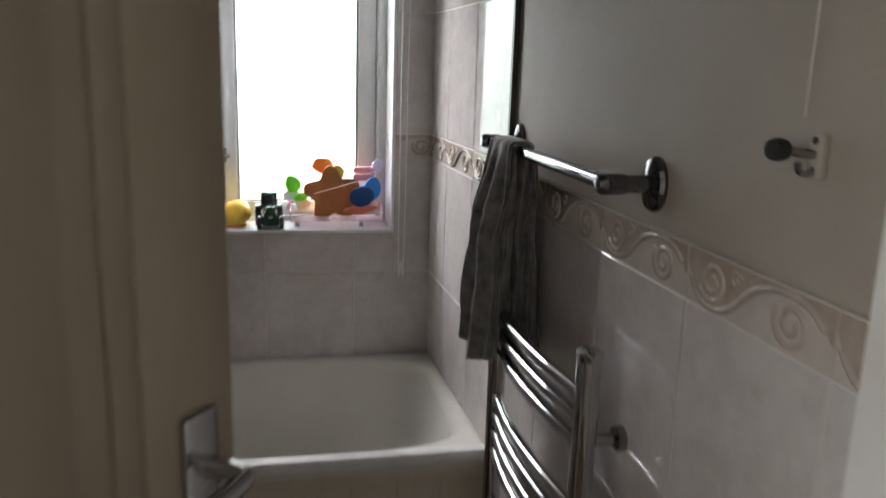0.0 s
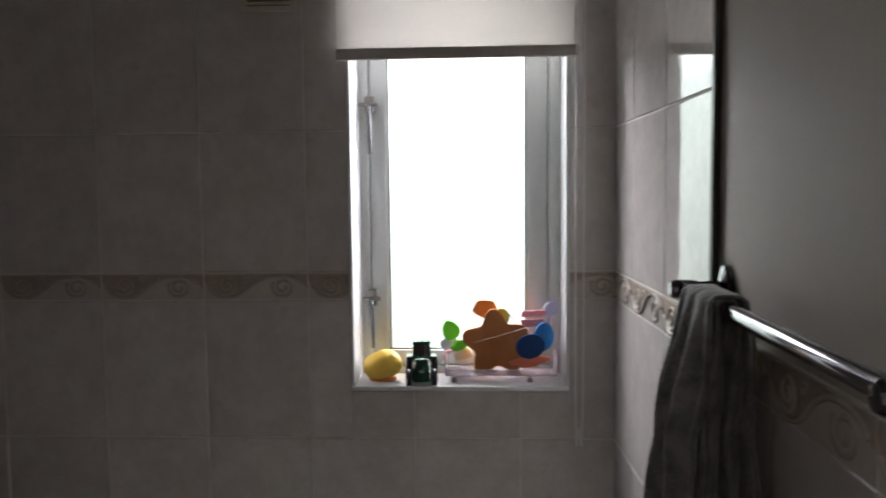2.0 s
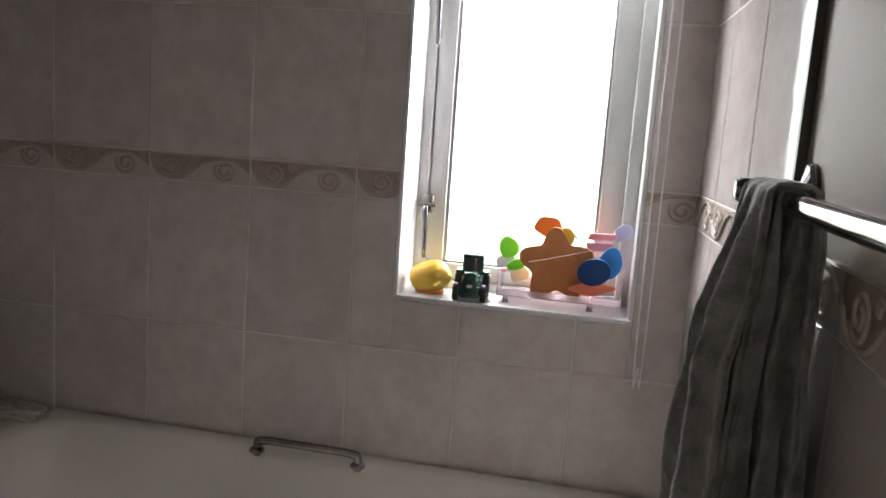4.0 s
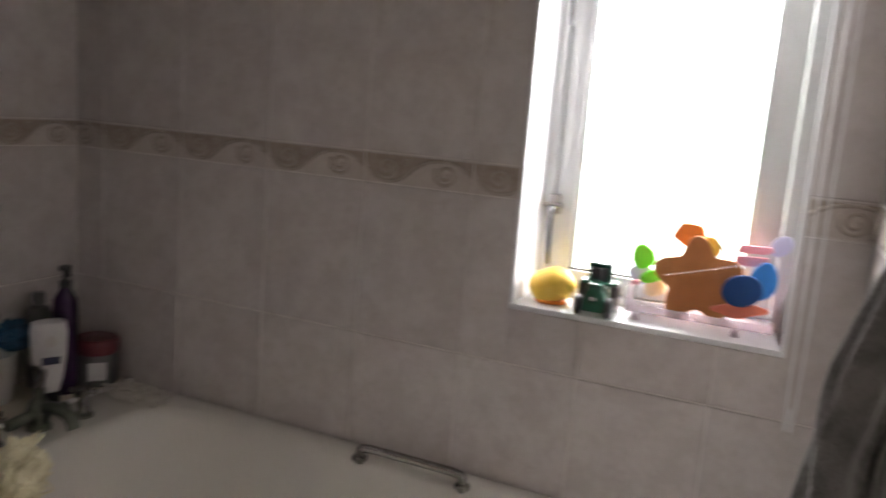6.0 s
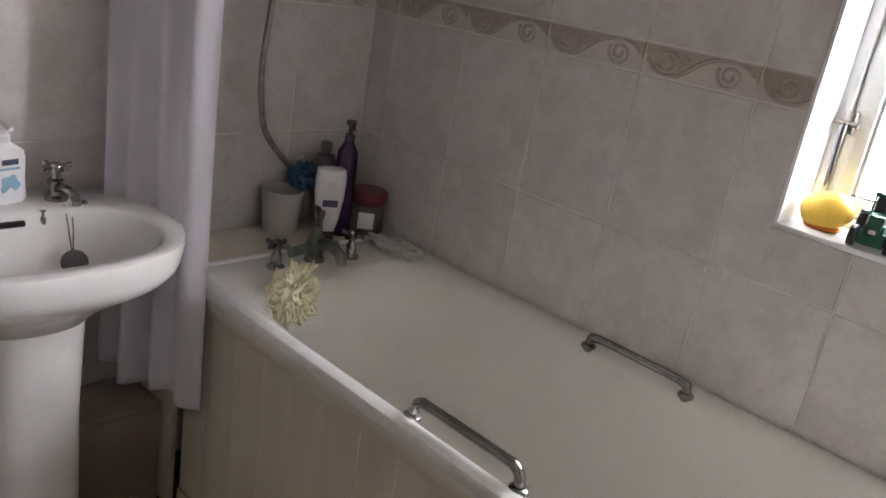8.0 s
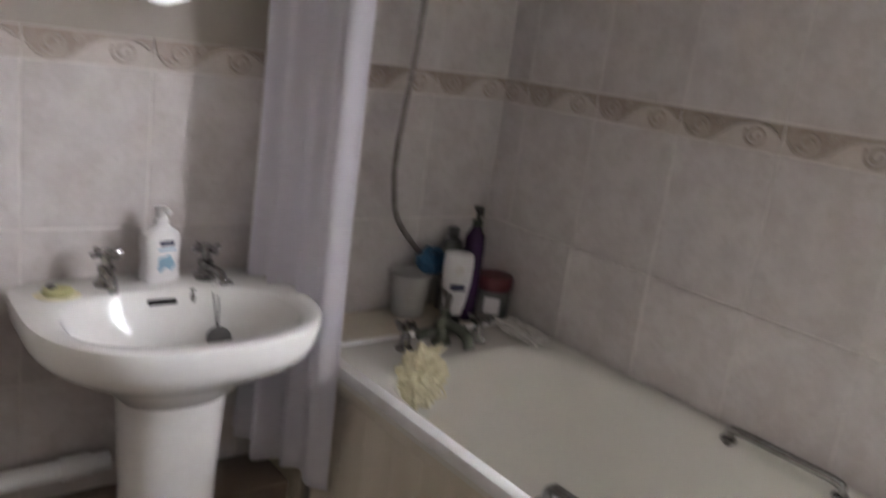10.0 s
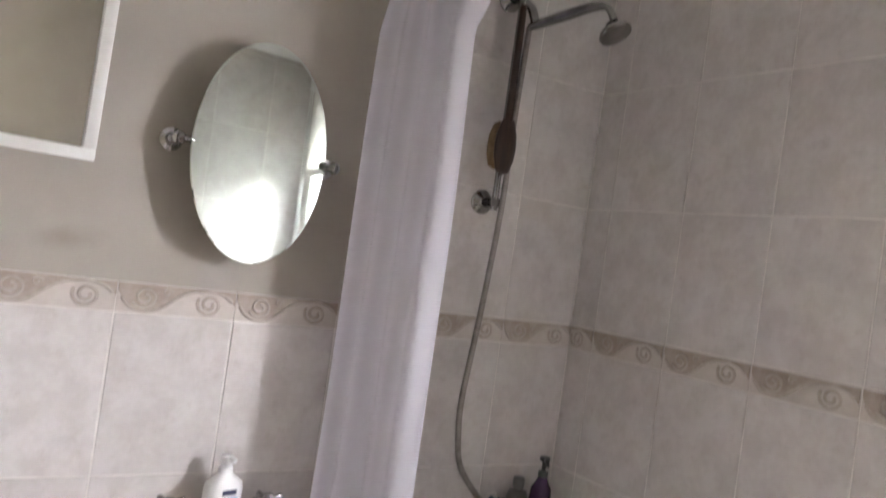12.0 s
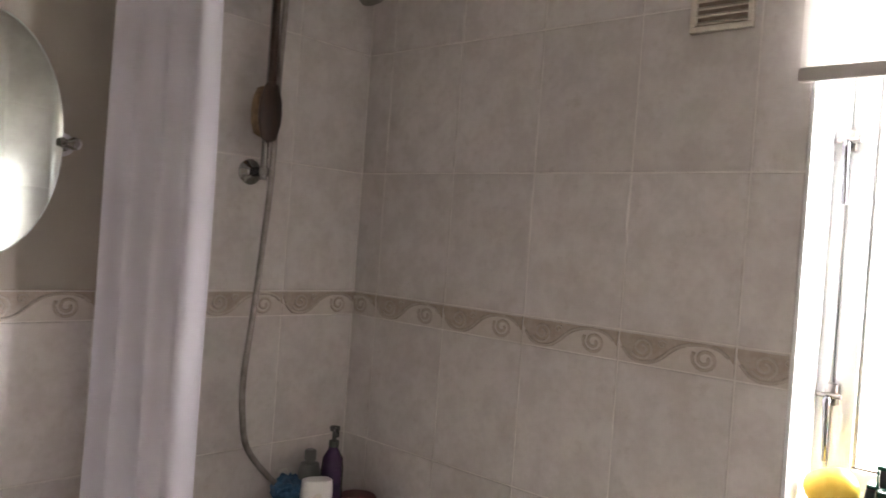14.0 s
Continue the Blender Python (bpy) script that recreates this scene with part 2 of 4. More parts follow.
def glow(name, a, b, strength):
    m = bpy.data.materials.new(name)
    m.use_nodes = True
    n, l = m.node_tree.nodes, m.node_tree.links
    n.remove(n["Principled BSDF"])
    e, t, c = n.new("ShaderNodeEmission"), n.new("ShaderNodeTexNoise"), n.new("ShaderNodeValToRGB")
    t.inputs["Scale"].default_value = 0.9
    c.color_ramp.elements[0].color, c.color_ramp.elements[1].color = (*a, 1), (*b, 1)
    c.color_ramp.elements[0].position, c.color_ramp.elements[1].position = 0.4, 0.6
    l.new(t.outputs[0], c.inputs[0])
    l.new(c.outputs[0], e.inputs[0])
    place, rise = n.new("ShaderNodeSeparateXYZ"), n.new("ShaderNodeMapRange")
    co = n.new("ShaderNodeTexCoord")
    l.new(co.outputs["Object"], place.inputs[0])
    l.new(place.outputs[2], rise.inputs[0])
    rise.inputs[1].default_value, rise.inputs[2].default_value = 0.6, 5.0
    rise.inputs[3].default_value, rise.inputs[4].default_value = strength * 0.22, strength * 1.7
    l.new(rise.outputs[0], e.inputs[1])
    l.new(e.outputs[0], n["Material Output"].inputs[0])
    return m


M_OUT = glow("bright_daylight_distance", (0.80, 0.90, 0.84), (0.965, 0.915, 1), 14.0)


# ---- building helpers ----
def part(name, bm, mat, parent=None, label="", smooth=True, angle=40):
    me = bpy.data.meshes.new(name)
    bmesh.ops.recalc_face_normals(bm, faces=bm.faces)
    bm.to_mesh(me)
    bm.free()
    me.materials.append(mat)
    if smooth:
        me.shade_smooth()
        me.set_sharp_from_angle(angle=radians(angle))
    ob = new(name, me)
    ob.parent = parent
    if label:
        ob["label"] = label
    return ob


def thing(name, x, y, z, label, category, group="", kind="", turn=0):
    ob = new(name)
    ob.empty_display_size = 0.05
    ob.matrix_basis = pose(x, y, z, 0, 0, turn)
    return tagged(ob, label, category, group, kind)


def box(x0, x1, y0, y1, z0, z1, bevel=0.0, bm=None):
    bm = bm or bmesh.new()
    g = bmesh.ops.create_cube(bm, size=1)["verts"]
    bmesh.ops.scale(bm, vec=(x1 - x0, y1 - y0, z1 - z0), verts=g)
    bmesh.ops.translate(bm, vec=((x0 + x1) / 2, (y0 + y1) / 2, (z0 + z1) / 2), verts=g)
    if bevel:
        es = list({e for v in g for e in v.link_edges})
        bmesh.ops.bevel(bm, geom=es, offset=bevel, segments=2, affect="EDGES", profile=0.5)
    return bm


def lathe(profile, n=28, bm=None, m=None, sx=1.0, sy=1.0):
    """A solid of revolution about z from (radius, height) pairs."""
    bm = bm or bmesh.new()
    m = m or Matrix()
    rings = []
    for r, z in profile:
        if r < 1e-6:
            rings.append([bm.verts.new(m @ Vector((0, 0, z)))])
        else:
            rings.append([bm.verts.new(m @ Vector((r * sx * math.cos(2 * math.pi * k / n), r * sy * math.sin(2 * math.pi * k / n), z))) for k in range(n)])
    for a, b in zip(rings, rings[1:]):
        for k in range(n):
            k2 = (k + 1) % n
            if len(a) == 1 and len(b) > 1:
                bm.faces.new((a[0], b[k], b[k2]))
            elif len(b) == 1 and len(a) > 1:
                bm.faces.new((a[k], a[k2], b[0]))
            elif len(a) > 1:
                bm.faces.new((a[k], a[k2], b[k2], b[k]))
    for ring, flip in ((rings[0], True), (rings[-1], False)):
        if len(ring) > 1:
            bm.faces.new(ring[::-1] if flip else ring)
    return bm


def smooth_path(points, steps=8):
    pts = [Vector(p) for p in points]
    if len(pts) < 3:
        return pts
    out = []
    ext = [2 * pts[0] - pts[1], *pts, 2 * pts[-1] - pts[-2]]
    for i in range(1, len(ext) - 2):
        p0, p1, p2, p3 = ext[i - 1:i + 3]
        for k in range(steps):
            t = k / steps
            out.append(0.5 * (2 * p1 + (p2 - p0) * t + (2 * p0 - 5 * p1 + 4 * p2 - p3) * t * t + (3 * p1 - p0 - 3 * p2 + p3) * t ** 3))
    out.append(pts[-1])
    return out


def tube(points, r, n=10, bm=None, steps=8, smooth=True):
    """A round bar along points; r may be a number or a function of 0..1."""
    bm = bm or bmesh.new()
    pts = smooth_path(points, steps) if smooth else [Vector(p) for p in points]
    rings, side = [], None
    for i, p in enumerate(pts):
        d = (pts[min(i + 1, len(pts) - 1)] - pts[max(i - 1, 0)]).normalized()
        if side is None:
            side = d.orthogonal().normalized()
        side = (side - d * side.dot(d)).normalized()
        up = d.cross(side)
        rad = r(i / (len(pts) - 1)) if callable(r) else r
        rings.append([bm.verts.new(p + rad * (math.cos(a) * side + math.sin(a) * up)) for a in (2 * math.pi * k / n for k in range(n))])
    for a, b in zip(rings, rings[1:]):
        for k in range(n):
            bm.faces.new((a[k], a[(k + 1) % n], b[(k + 1) % n], b[k]))
    bm.faces.new(rings[0][::-1])
    bm.faces.new(rings[-1])
    return bm


def loft(rings, bm=None, cap0=True, cap1=True):
    bm = bm or bmesh.new()
    vs = [[bm.verts.new(p) for p in ring] for ring in rings]
    n = len(vs[0])
    for a, b in zip(vs, vs[1:]):
        for k in range(n):
            bm.faces.new((a[k], a[(k + 1) % n], b[(k + 1) % n], b[k]))
    if cap0:
        bm.faces.new(vs[0][::-1])
    if cap1:
        bm.faces.new(vs[-1])
    return bm


def oval(cx, cy, rx, ry, z, power=2.0, n=64):
    """A superellipse ring at height z."""
    out = []
    for k in range(n):
        a = 2 * math.pi * k / n
        c, s = math.cos(a), math.sin(a)
        out.append(Vector((cx + rx * math.copysign(abs(c) ** (2 / power), c), cy + ry * math.copysign(abs(s) ** (2 / power), s), z)))
    return out


def slab(outline, y0, y1, bevel=0.002):
    """A flat piece with an outline in x and z, between two depths in y."""
    bm = bmesh.new()
    f = bm.faces.new([bm.verts.new((x, y0, z)) for x, z in outline])
    g = bmesh.ops.extrude_face_region(bm, geom=[f])["geom"]
    bmesh.ops.translate(bm, vec=(0, y1 - y0, 0), verts=[v for v in g if isinstance(v, bmesh.types.BMVert)])
    if bevel:
        es = [e for e in bm.edges if len({round(v.co.y, 5) for v in e.verts}) == 1]
        bmesh.ops.bevel(bm, geom=es, offset=bevel, segments=2, affect="EDGES", profile=0.5)
    return bm


def blob(cx, cz, rx, rz, wob=(), n=40, turn=0.0):
    """A rounded outline in x and z, with waves (count, depth, phase)."""
    out = []
    for k in range(n):
        a = 2 * math.pi * k / n
        s = 1 + sum(d * math.cos(c * a + p) for c, d, p in wob)
        x, z = rx * s * math.cos(a), rz * s * math.sin(a)
        out.append((cx + x * math.cos(turn) - z * math.sin(turn), cz + x * math.sin(turn) + z * math.cos(turn)))
    return out


# ---- plan ----
W = 1.847            # right wall
CEIL = 2.325
FRONT = -1.80        # door wall, inner face
RIM = 0.65           # bath rim
BTOP, BLOW = 1.303, 1.238   # border tiles
WX0, WX1, WZ0, WZ1 = 1.20, 1.717, 1.018, 2.13   # window opening
DX0, DX1 = 0.96, 1.80       # doorway
TK = 0.008
SKEW = math.tan(radians(2.1))   # the window end of the right wall leans in

# floor and ceiling
tagged(part("floor", box(-0.12, W + 0.12, FRONT - 0.26, 0.1, -0.12, 0, 0), M_FLOOR), "dark brown vinyl bathroom floor", "floor", kind="structure")
tagged(part("ceiling", box(-0.12, W + 0.12, FRONT - 0.26, 0.1, CEIL, CEIL + 0.12), M_CEIL), "plain white painted ceiling", "ceiling", kind="structure")
# back wall with the window opening
bm = box(-0.12, WX0, TK, 0.24, 0, CEIL)
box(WX1, W + 0.12, TK, 0.24, 0, CEIL, bm=bm)
box(WX0, WX1, TK, 0.24, 0, WZ0, bm=bm)
box(WX0, WX1, TK, 0.24, WZ1, CEIL, bm=bm)
wall_back = tagged(part("wall_north", bm, M_PAINT), "bathroom wall tiled beige with window opening", "wall", kind="structure")
wall_left = tagged(part("wall_west", box(-0.12, -TK, FRONT, TK, 0, CEIL), M_PAINT), "taupe painted wall with beige tiled lower half", "wall", kind="structure")
wall_right = tagged(part("wall_east", box(W + TK, W + 0.12, FRONT, TK, 0, CEIL), M_PAINT), "taupe painted wall with beige tiled lower half", "wall", kind="structure")
bm = box(-0.12, DX0, FRONT - 0.26, FRONT, 0, CEIL)
box(DX1, W + 0.12, FRONT - 0.26, FRONT, 0, CEIL, bm=bm)
box(DX0, DX1, FRONT - 0.26, FRONT, 2.04, CEIL, bm=bm)
tagged(part("wall_south", bm, M_PAINT), "taupe painted wall with a doorway", "wall", kind="structure")
# hall behind the doorway
HB = -3.3
tagged(part("hall_floor", box(0.3, 2.6, HB, FRONT - 0.26, -0.12, 0), M_FLOOR), "brown hall floor", "floor", kind="structure")
tagged(part("hall_ceiling", box(0.3, 2.6, HB, FRONT - 0.26, CEIL, CEIL + 0.12), M_CEIL), "plain white hall ceiling", "ceiling", kind="structure")
# unseen opening added in the west hall wall, lets the fill lamp in
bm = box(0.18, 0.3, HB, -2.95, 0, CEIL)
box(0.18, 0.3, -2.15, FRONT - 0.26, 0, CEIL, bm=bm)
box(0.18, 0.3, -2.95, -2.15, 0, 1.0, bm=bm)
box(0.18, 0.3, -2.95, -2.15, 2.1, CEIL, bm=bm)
box(2.6, 2.72, HB, FRONT - 0.26, 0, CEIL, bm=bm)
box(0.18, 2.72, HB - 0.12, HB, 0, CEIL, bm=bm)
box(W + 0.12, 2.6, FRONT - 0.26, FRONT - 0.14, 0, CEIL, bm=bm)
tagged(part("hall_wall", bm, M_HALL), "plain painted hall walls", "wall", kind="structure")

# door lining and the open door
frame_ob = thing("door_frame", DX0, FRONT - 0.13, 0, "white gloss painted wooden door lining", "door frame", kind="structure")
part("jamb", box(0, 0.02, -0.13, 0.135, 0, 2.04, 0.002), M_WHITE, frame_ob)
part("jamb", box(DX1 - DX0 - 0.02, DX1 - DX0, -0.13, 0.135, 0, 2.04, 0.002), M_WHITE, frame_ob)
part("head", box(0.02, DX1 - DX0 - 0.02, -0.13, 0.135, 2.02, 2.04, 0.002), M_WHITE, frame_ob)
HX, HY, EX, EY = 0.985, -2.035, 1.318, -1.571
leaf = math.hypot(EX - HX, EY - HY)
door = thing("door_1", HX, HY, 0.008, "beige painted panelled door standing half open", "door", kind="structure", turn=math.degrees(math.atan2(EY - HY, EX - HX)))
ST, MW = 0.10, 0.026    # stile width, moulding width
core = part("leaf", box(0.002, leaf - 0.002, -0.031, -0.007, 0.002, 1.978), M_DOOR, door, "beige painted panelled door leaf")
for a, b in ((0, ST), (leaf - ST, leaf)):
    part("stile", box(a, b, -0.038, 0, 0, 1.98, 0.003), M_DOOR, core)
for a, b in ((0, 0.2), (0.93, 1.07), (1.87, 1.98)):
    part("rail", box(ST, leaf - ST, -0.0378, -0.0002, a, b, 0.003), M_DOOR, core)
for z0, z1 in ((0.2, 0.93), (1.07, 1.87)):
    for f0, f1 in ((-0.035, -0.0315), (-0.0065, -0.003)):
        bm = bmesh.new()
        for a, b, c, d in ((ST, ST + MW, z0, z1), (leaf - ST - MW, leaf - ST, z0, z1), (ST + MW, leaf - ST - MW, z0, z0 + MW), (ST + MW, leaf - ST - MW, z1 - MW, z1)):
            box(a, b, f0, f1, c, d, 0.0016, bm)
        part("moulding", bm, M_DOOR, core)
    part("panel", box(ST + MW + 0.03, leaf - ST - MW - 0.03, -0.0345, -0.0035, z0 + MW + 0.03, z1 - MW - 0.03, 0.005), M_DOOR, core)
for side in (-1, 1):
    f0 = -0.038 if side < 0 else 0.0
    plate = part("backplate", box(leaf - 0.066, leaf - 0.028, min(f0, f0 + side * 0.008), max(f0, f0 + side * 0.008), 1.05, 1.21, 0.004), M_CHROME, door, "chrome lever backplate")
    part("lever", tube([(leaf - 0.047, f0 + side * 0.006, 1.165), (leaf - 0.047, f0 + side * 0.042, 1.165), (leaf - 0.06, f0 + side * 0.05, 1.163), (leaf - 0.14, f0 + side * 0.048, 1.155)], 0.0085), M_CHROME, plate)
    part("turn_knob", lathe([(0.011, 0), (0.012, 0.006), (0.006, 0.008), (0.006, 0.02), (0.011, 0.022), (0.009, 0.03)], 16, m=pose(leaf - 0.047, f0 + side * 0.006, 1.085, -90 * side)), M_CHROME, plate)
latch = part("latch_plate", box(leaf - 0.001, leaf + 0.002, -0.031, -0.007, 1.07, 1.19, 0.001), M_DULL, door, "steel latch plate")
part("latch_bolt", box(leaf, leaf + 0.011, -0.025, -0.013, 1.125, 1.145, 0.003), M_CHROME, latch)

# ---- window ----
win = thing("window_1", (WX0 + WX1) / 2, 0, WZ0, "white plastic casement window with obscured glass", "window", kind="structure")
hw, hh = (WX1 - WX0) / 2, WZ1 - WZ0
part("reveal", box(-hw, -hw + 0.008, -0.002, 0.135, 0.012, hh - 0.008, 0.001), M_PVC, win)
part("reveal", box(hw - 0.008, hw, -0.002, 0.135, 0.012, hh - 0.008, 0.001), M_PVC, win)
part("reveal", box(-hw, hw, -0.002, 0.135, hh - 0.008, hh, 0.001), M_PVC, win)
part("window_sill", box(-hw, hw, -0.004, 0.135, 0, 0.012, 0.003), M_PVC, win)
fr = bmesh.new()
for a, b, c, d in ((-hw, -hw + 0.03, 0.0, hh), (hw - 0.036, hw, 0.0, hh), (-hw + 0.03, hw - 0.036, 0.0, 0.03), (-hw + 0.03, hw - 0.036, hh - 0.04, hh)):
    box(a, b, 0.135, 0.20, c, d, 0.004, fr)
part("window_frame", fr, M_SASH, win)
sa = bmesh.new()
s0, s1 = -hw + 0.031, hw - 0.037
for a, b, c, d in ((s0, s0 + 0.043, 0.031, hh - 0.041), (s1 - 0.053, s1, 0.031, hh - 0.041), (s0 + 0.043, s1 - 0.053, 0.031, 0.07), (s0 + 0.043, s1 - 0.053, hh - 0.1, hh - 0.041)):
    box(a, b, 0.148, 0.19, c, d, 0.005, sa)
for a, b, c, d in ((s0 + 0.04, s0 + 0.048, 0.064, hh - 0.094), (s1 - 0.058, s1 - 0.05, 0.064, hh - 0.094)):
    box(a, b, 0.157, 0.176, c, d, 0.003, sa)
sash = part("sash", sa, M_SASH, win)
part("gasket", box(s0 + 0.043, s1 - 0.053, 0.156, 0.162, 0.07, 0.0735), M_TRIM, sash)
for x in (s0 + 0.0482, s1 - 0.0595):
    part("gasket", box(x, x + 0.0013, 0.155, 0.165, 0.0735, hh - 0.1), M_TRIM, sash)
pane = part("pane", box(s0 + 0.034, s1 - 0.044, 0.166, 0.172, 0.066, hh - 0.096), M_GLASS, win, smooth=False)
pane.visible_shadow = False
# darker metals here imitate the fasteners' silhouette against the bright pane
for z in (0.197, 0.683):
    fast = part("fastener", box(-hw + 0.022, -hw + 0.046, 0.128, 0.149, z - 0.012, z + 0.03, 0.004), M_HOSE, win, "dull chrome casement fastener")
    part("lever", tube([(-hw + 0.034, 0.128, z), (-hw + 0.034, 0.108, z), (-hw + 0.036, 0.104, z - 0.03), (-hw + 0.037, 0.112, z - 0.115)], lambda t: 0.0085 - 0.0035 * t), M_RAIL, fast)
    part("catch", tube([(-hw + 0.012, 0.122, z + 0.008), (-hw + 0.056, 0.122, z + 0.008)], 0.005), M_HOSE, fast)
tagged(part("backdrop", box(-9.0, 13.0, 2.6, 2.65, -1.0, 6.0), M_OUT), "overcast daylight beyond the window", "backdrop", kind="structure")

# roller blind
blind = thing("roller_blind", (WX0 + WX1) / 2, -0.022, 1.80, "white cloth roller blind pulled partly down", "blind")
BW = 0.275
part("cloth", box(-BW, BW, -0.001, 0.001, 0.02, 0.40), M_BLIND, blind)
part("bottom_bar", box(-BW - 0.002, BW + 0.002, -0.006, 0.006, -0.006, 0.02, 0.004), M_BAR, blind, "grey bottom bar")
part("roller", tube([(-BW, 0, 0.42), (BW, 0, 0.42)], 0.019, 16), M_BLIND, blind)
for s in (-1, 1):
    part("bracket", box(s * (BW + 0.012) - 0.006, s * (BW + 0.012) + 0.006, -0.02, 0.022, 0.39, 0.45, 0.003), M_PVC, blind)
part("pull_cord", tube([(BW - 0.006, -0.016, 0.41), (BW - 0.005, -0.013, 0.0), (BW - 0.003, 0.008, -0.84), (BW + 0.005, 0.008, -0.865), (BW + 0.013, 0.008, -0.84), (BW + 0.014, -0.013, 0.0), (BW + 0.014, -0.016, 0.41)], 0.0019, 6), M_PVC, blind, "thin white loop cord")


# ---- bath ----
bath = thing("bathtub", 0.2, 0, 0, "cream enamel bathtub with a boarded side panel", "bathtub")
BL, BY = W - 0.2, -0.648
cx, cy = BL / 2, BY / 2
icx, icy, irx, iry = 0.88, -0.335, 0.72, 0.277
rings = [oval(cx, cy + 0.006, BL / 2 - 0.004, -BY / 2 - 0.012, RIM - 0.045, 40), oval(cx, cy, BL / 2 - 0.001, -BY / 2, RIM - 0.04, 40),
         oval(cx, cy, BL / 2 - 0.001, -BY / 2, RIM - 0.01, 40), oval(cx, cy, BL / 2 - 0.004, -BY / 2 - 0.004, RIM - 0.003, 40), oval(cx, cy, BL / 2 - 0.012, -BY / 2 - 0.012, RIM, 30),
         oval(icx, icy, irx + 0.02, iry + 0.015, RIM, 7), oval(icx, icy, irx + 0.006, iry + 0.004, RIM - 0.004, 7), oval(icx, icy, irx - 0.006, iry - 0.006, RIM - 0.02, 6.5),
         oval(icx - 0.01, icy, irx - 0.04, iry - 0.025, RIM - 0.16, 5.5), oval(icx - 0.03, icy, irx - 0.09, iry - 0.045, RIM - 0.32, 5), oval(icx - 0.04, icy, irx - 0.14, iry - 0.075, RIM - 0.4, 4.5),
         oval(icx - 0.04, icy, irx - 0.22, iry - 0.13, RIM - 0.425, 4)]
part("tub", loft(rings, cap0=False), M_BATH, bath, angle=60)
part("front_edge", box(0.0, BL - 0.002, BY - 0.006, BY + 0.028, RIM - 0.027, RIM + 0.003, 0.007), M_RIM, bath, "bright white front edge strip")
for y0, rise in ((-0.068, 0), (-0.611, 0.01)):
    grip = part("grip", tube([(0.72, y0, RIM - 0.012), (0.722, y0, RIM + 0.018), (0.735, y0, RIM + 0.023 + rise), (0.76, y0, RIM + 0.025 + rise), (0.92, y0, RIM + 0.025 + rise), (0.945, y0, RIM + 0.023 + rise), (0.958, y0, RIM + 0.018), (0.96, y0, RIM - 0.012)], 0.0095, 12), M_DULL, bath, "chrome grab handle")
    for x in (0.72, 0.96):
        part("flange", lathe([(0.017, 0), (0.017, 0.006), (0.012, 0.01)], 16, m=pose(x, y0, RIM - 0.004)), M_DULL, grip)
PY = -0.612
panel = part("side_panel", box(0.0, BL, PY, PY + 0.01, 0.0, RIM - 0.045), M_PANEL, bath, "cream painted tongue and groove side panel")
part("top_rail", box(0.0, BL, PY - 0.024, PY, RIM - 0.075, RIM - 0.046, 0.002), M_PANEL, panel)
part("plinth", box(0.0, BL, PY - 0.022, PY, 0.0, 0.05, 0.002), M_PANEL, panel)
nb = 16
for i in range(nb):
    part("board", box(i * BL / nb + 0.0004, (i + 1) * BL / nb - 0.0004, PY - 0.016, PY, 0.052, RIM - 0.077, 0.0012), M_PANEL, panel, smooth=False)
ledge = thing("bath_ledge", 0.1, -0.33, 0, "cream painted boxed ledge at the tap end", "ledge")
part("top", box(-0.1, 0.094, -0.33, 0.329, RIM - 0.03, RIM - 0.002, 0.003), M_PANEL, ledge)
part("side", box(-0.1, 0.094, -0.325, -0.31, 0, RIM - 0.03), M_PANEL, ledge)
part("sealant_strip", box(0.094, 0.106, -0.327, 0.327, RIM - 0.01, RIM + 0.006, 0.003), M_RIM, ledge, "white sealant strip")
boxing = thing("pipe_boxing", 0.08, -1.22, 0, "low brown painted pipe boxing along the wall", "boxing")
M_BOXING = material("brown_boxing_paint", (0.30, 0.235, 0.185), (0.24, 0.185, 0.145), 0.5, scale=5, fine=80, bump=0.15)
part("front", box(0.06, 0.078, -0.57, 0.555, 0, 0.27, 0.002), M_BOXING, boxing)
part("lid", box(-0.085, 0.082, -0.57, 0.555, 0.27, 0.288, 0.003), M_BOXING, boxing)
pipe = thing("waste_pipe", 0.05, -1.30, 0.37, "white plastic waste pipe along the wall", "pipe")
part("pipe", tube([(0, -0.45, 0.0), (0, 0.24, 0.012)], 0.021, 16), M_PVC, pipe)
part("socket", tube([(0, 0.14, 0.0105), (0, 0.2, 0.0115)], 0.026, 16), M_PVC, pipe)


# ---- basin ----
basin = thing("pedestal_basin", 0, -0.985, 0, "white ceramic pedestal wash basin", "wash basin")


def basin_ring(s, z, n=72):
    out = []
    for k in range(n):
        a = 2 * math.pi * k / n
        c, sn = math.cos(a), math.sin(a)
        r = 0.27 if c > 0 else 0.19
        pw = 2.5 if c > 0 else 9
        x = 0.195 + r * s * math.copysign(abs(c) ** (2 / pw), c)
        y = 0.285 * s * math.copysign(abs(sn) ** (2 / (2.5 if c > 0 else 5)), sn)
        y *= 1 - 0.12 * max(0, -c) ** 2
        out.append(Vector((max(x, 0.002), y, z)))
    return out


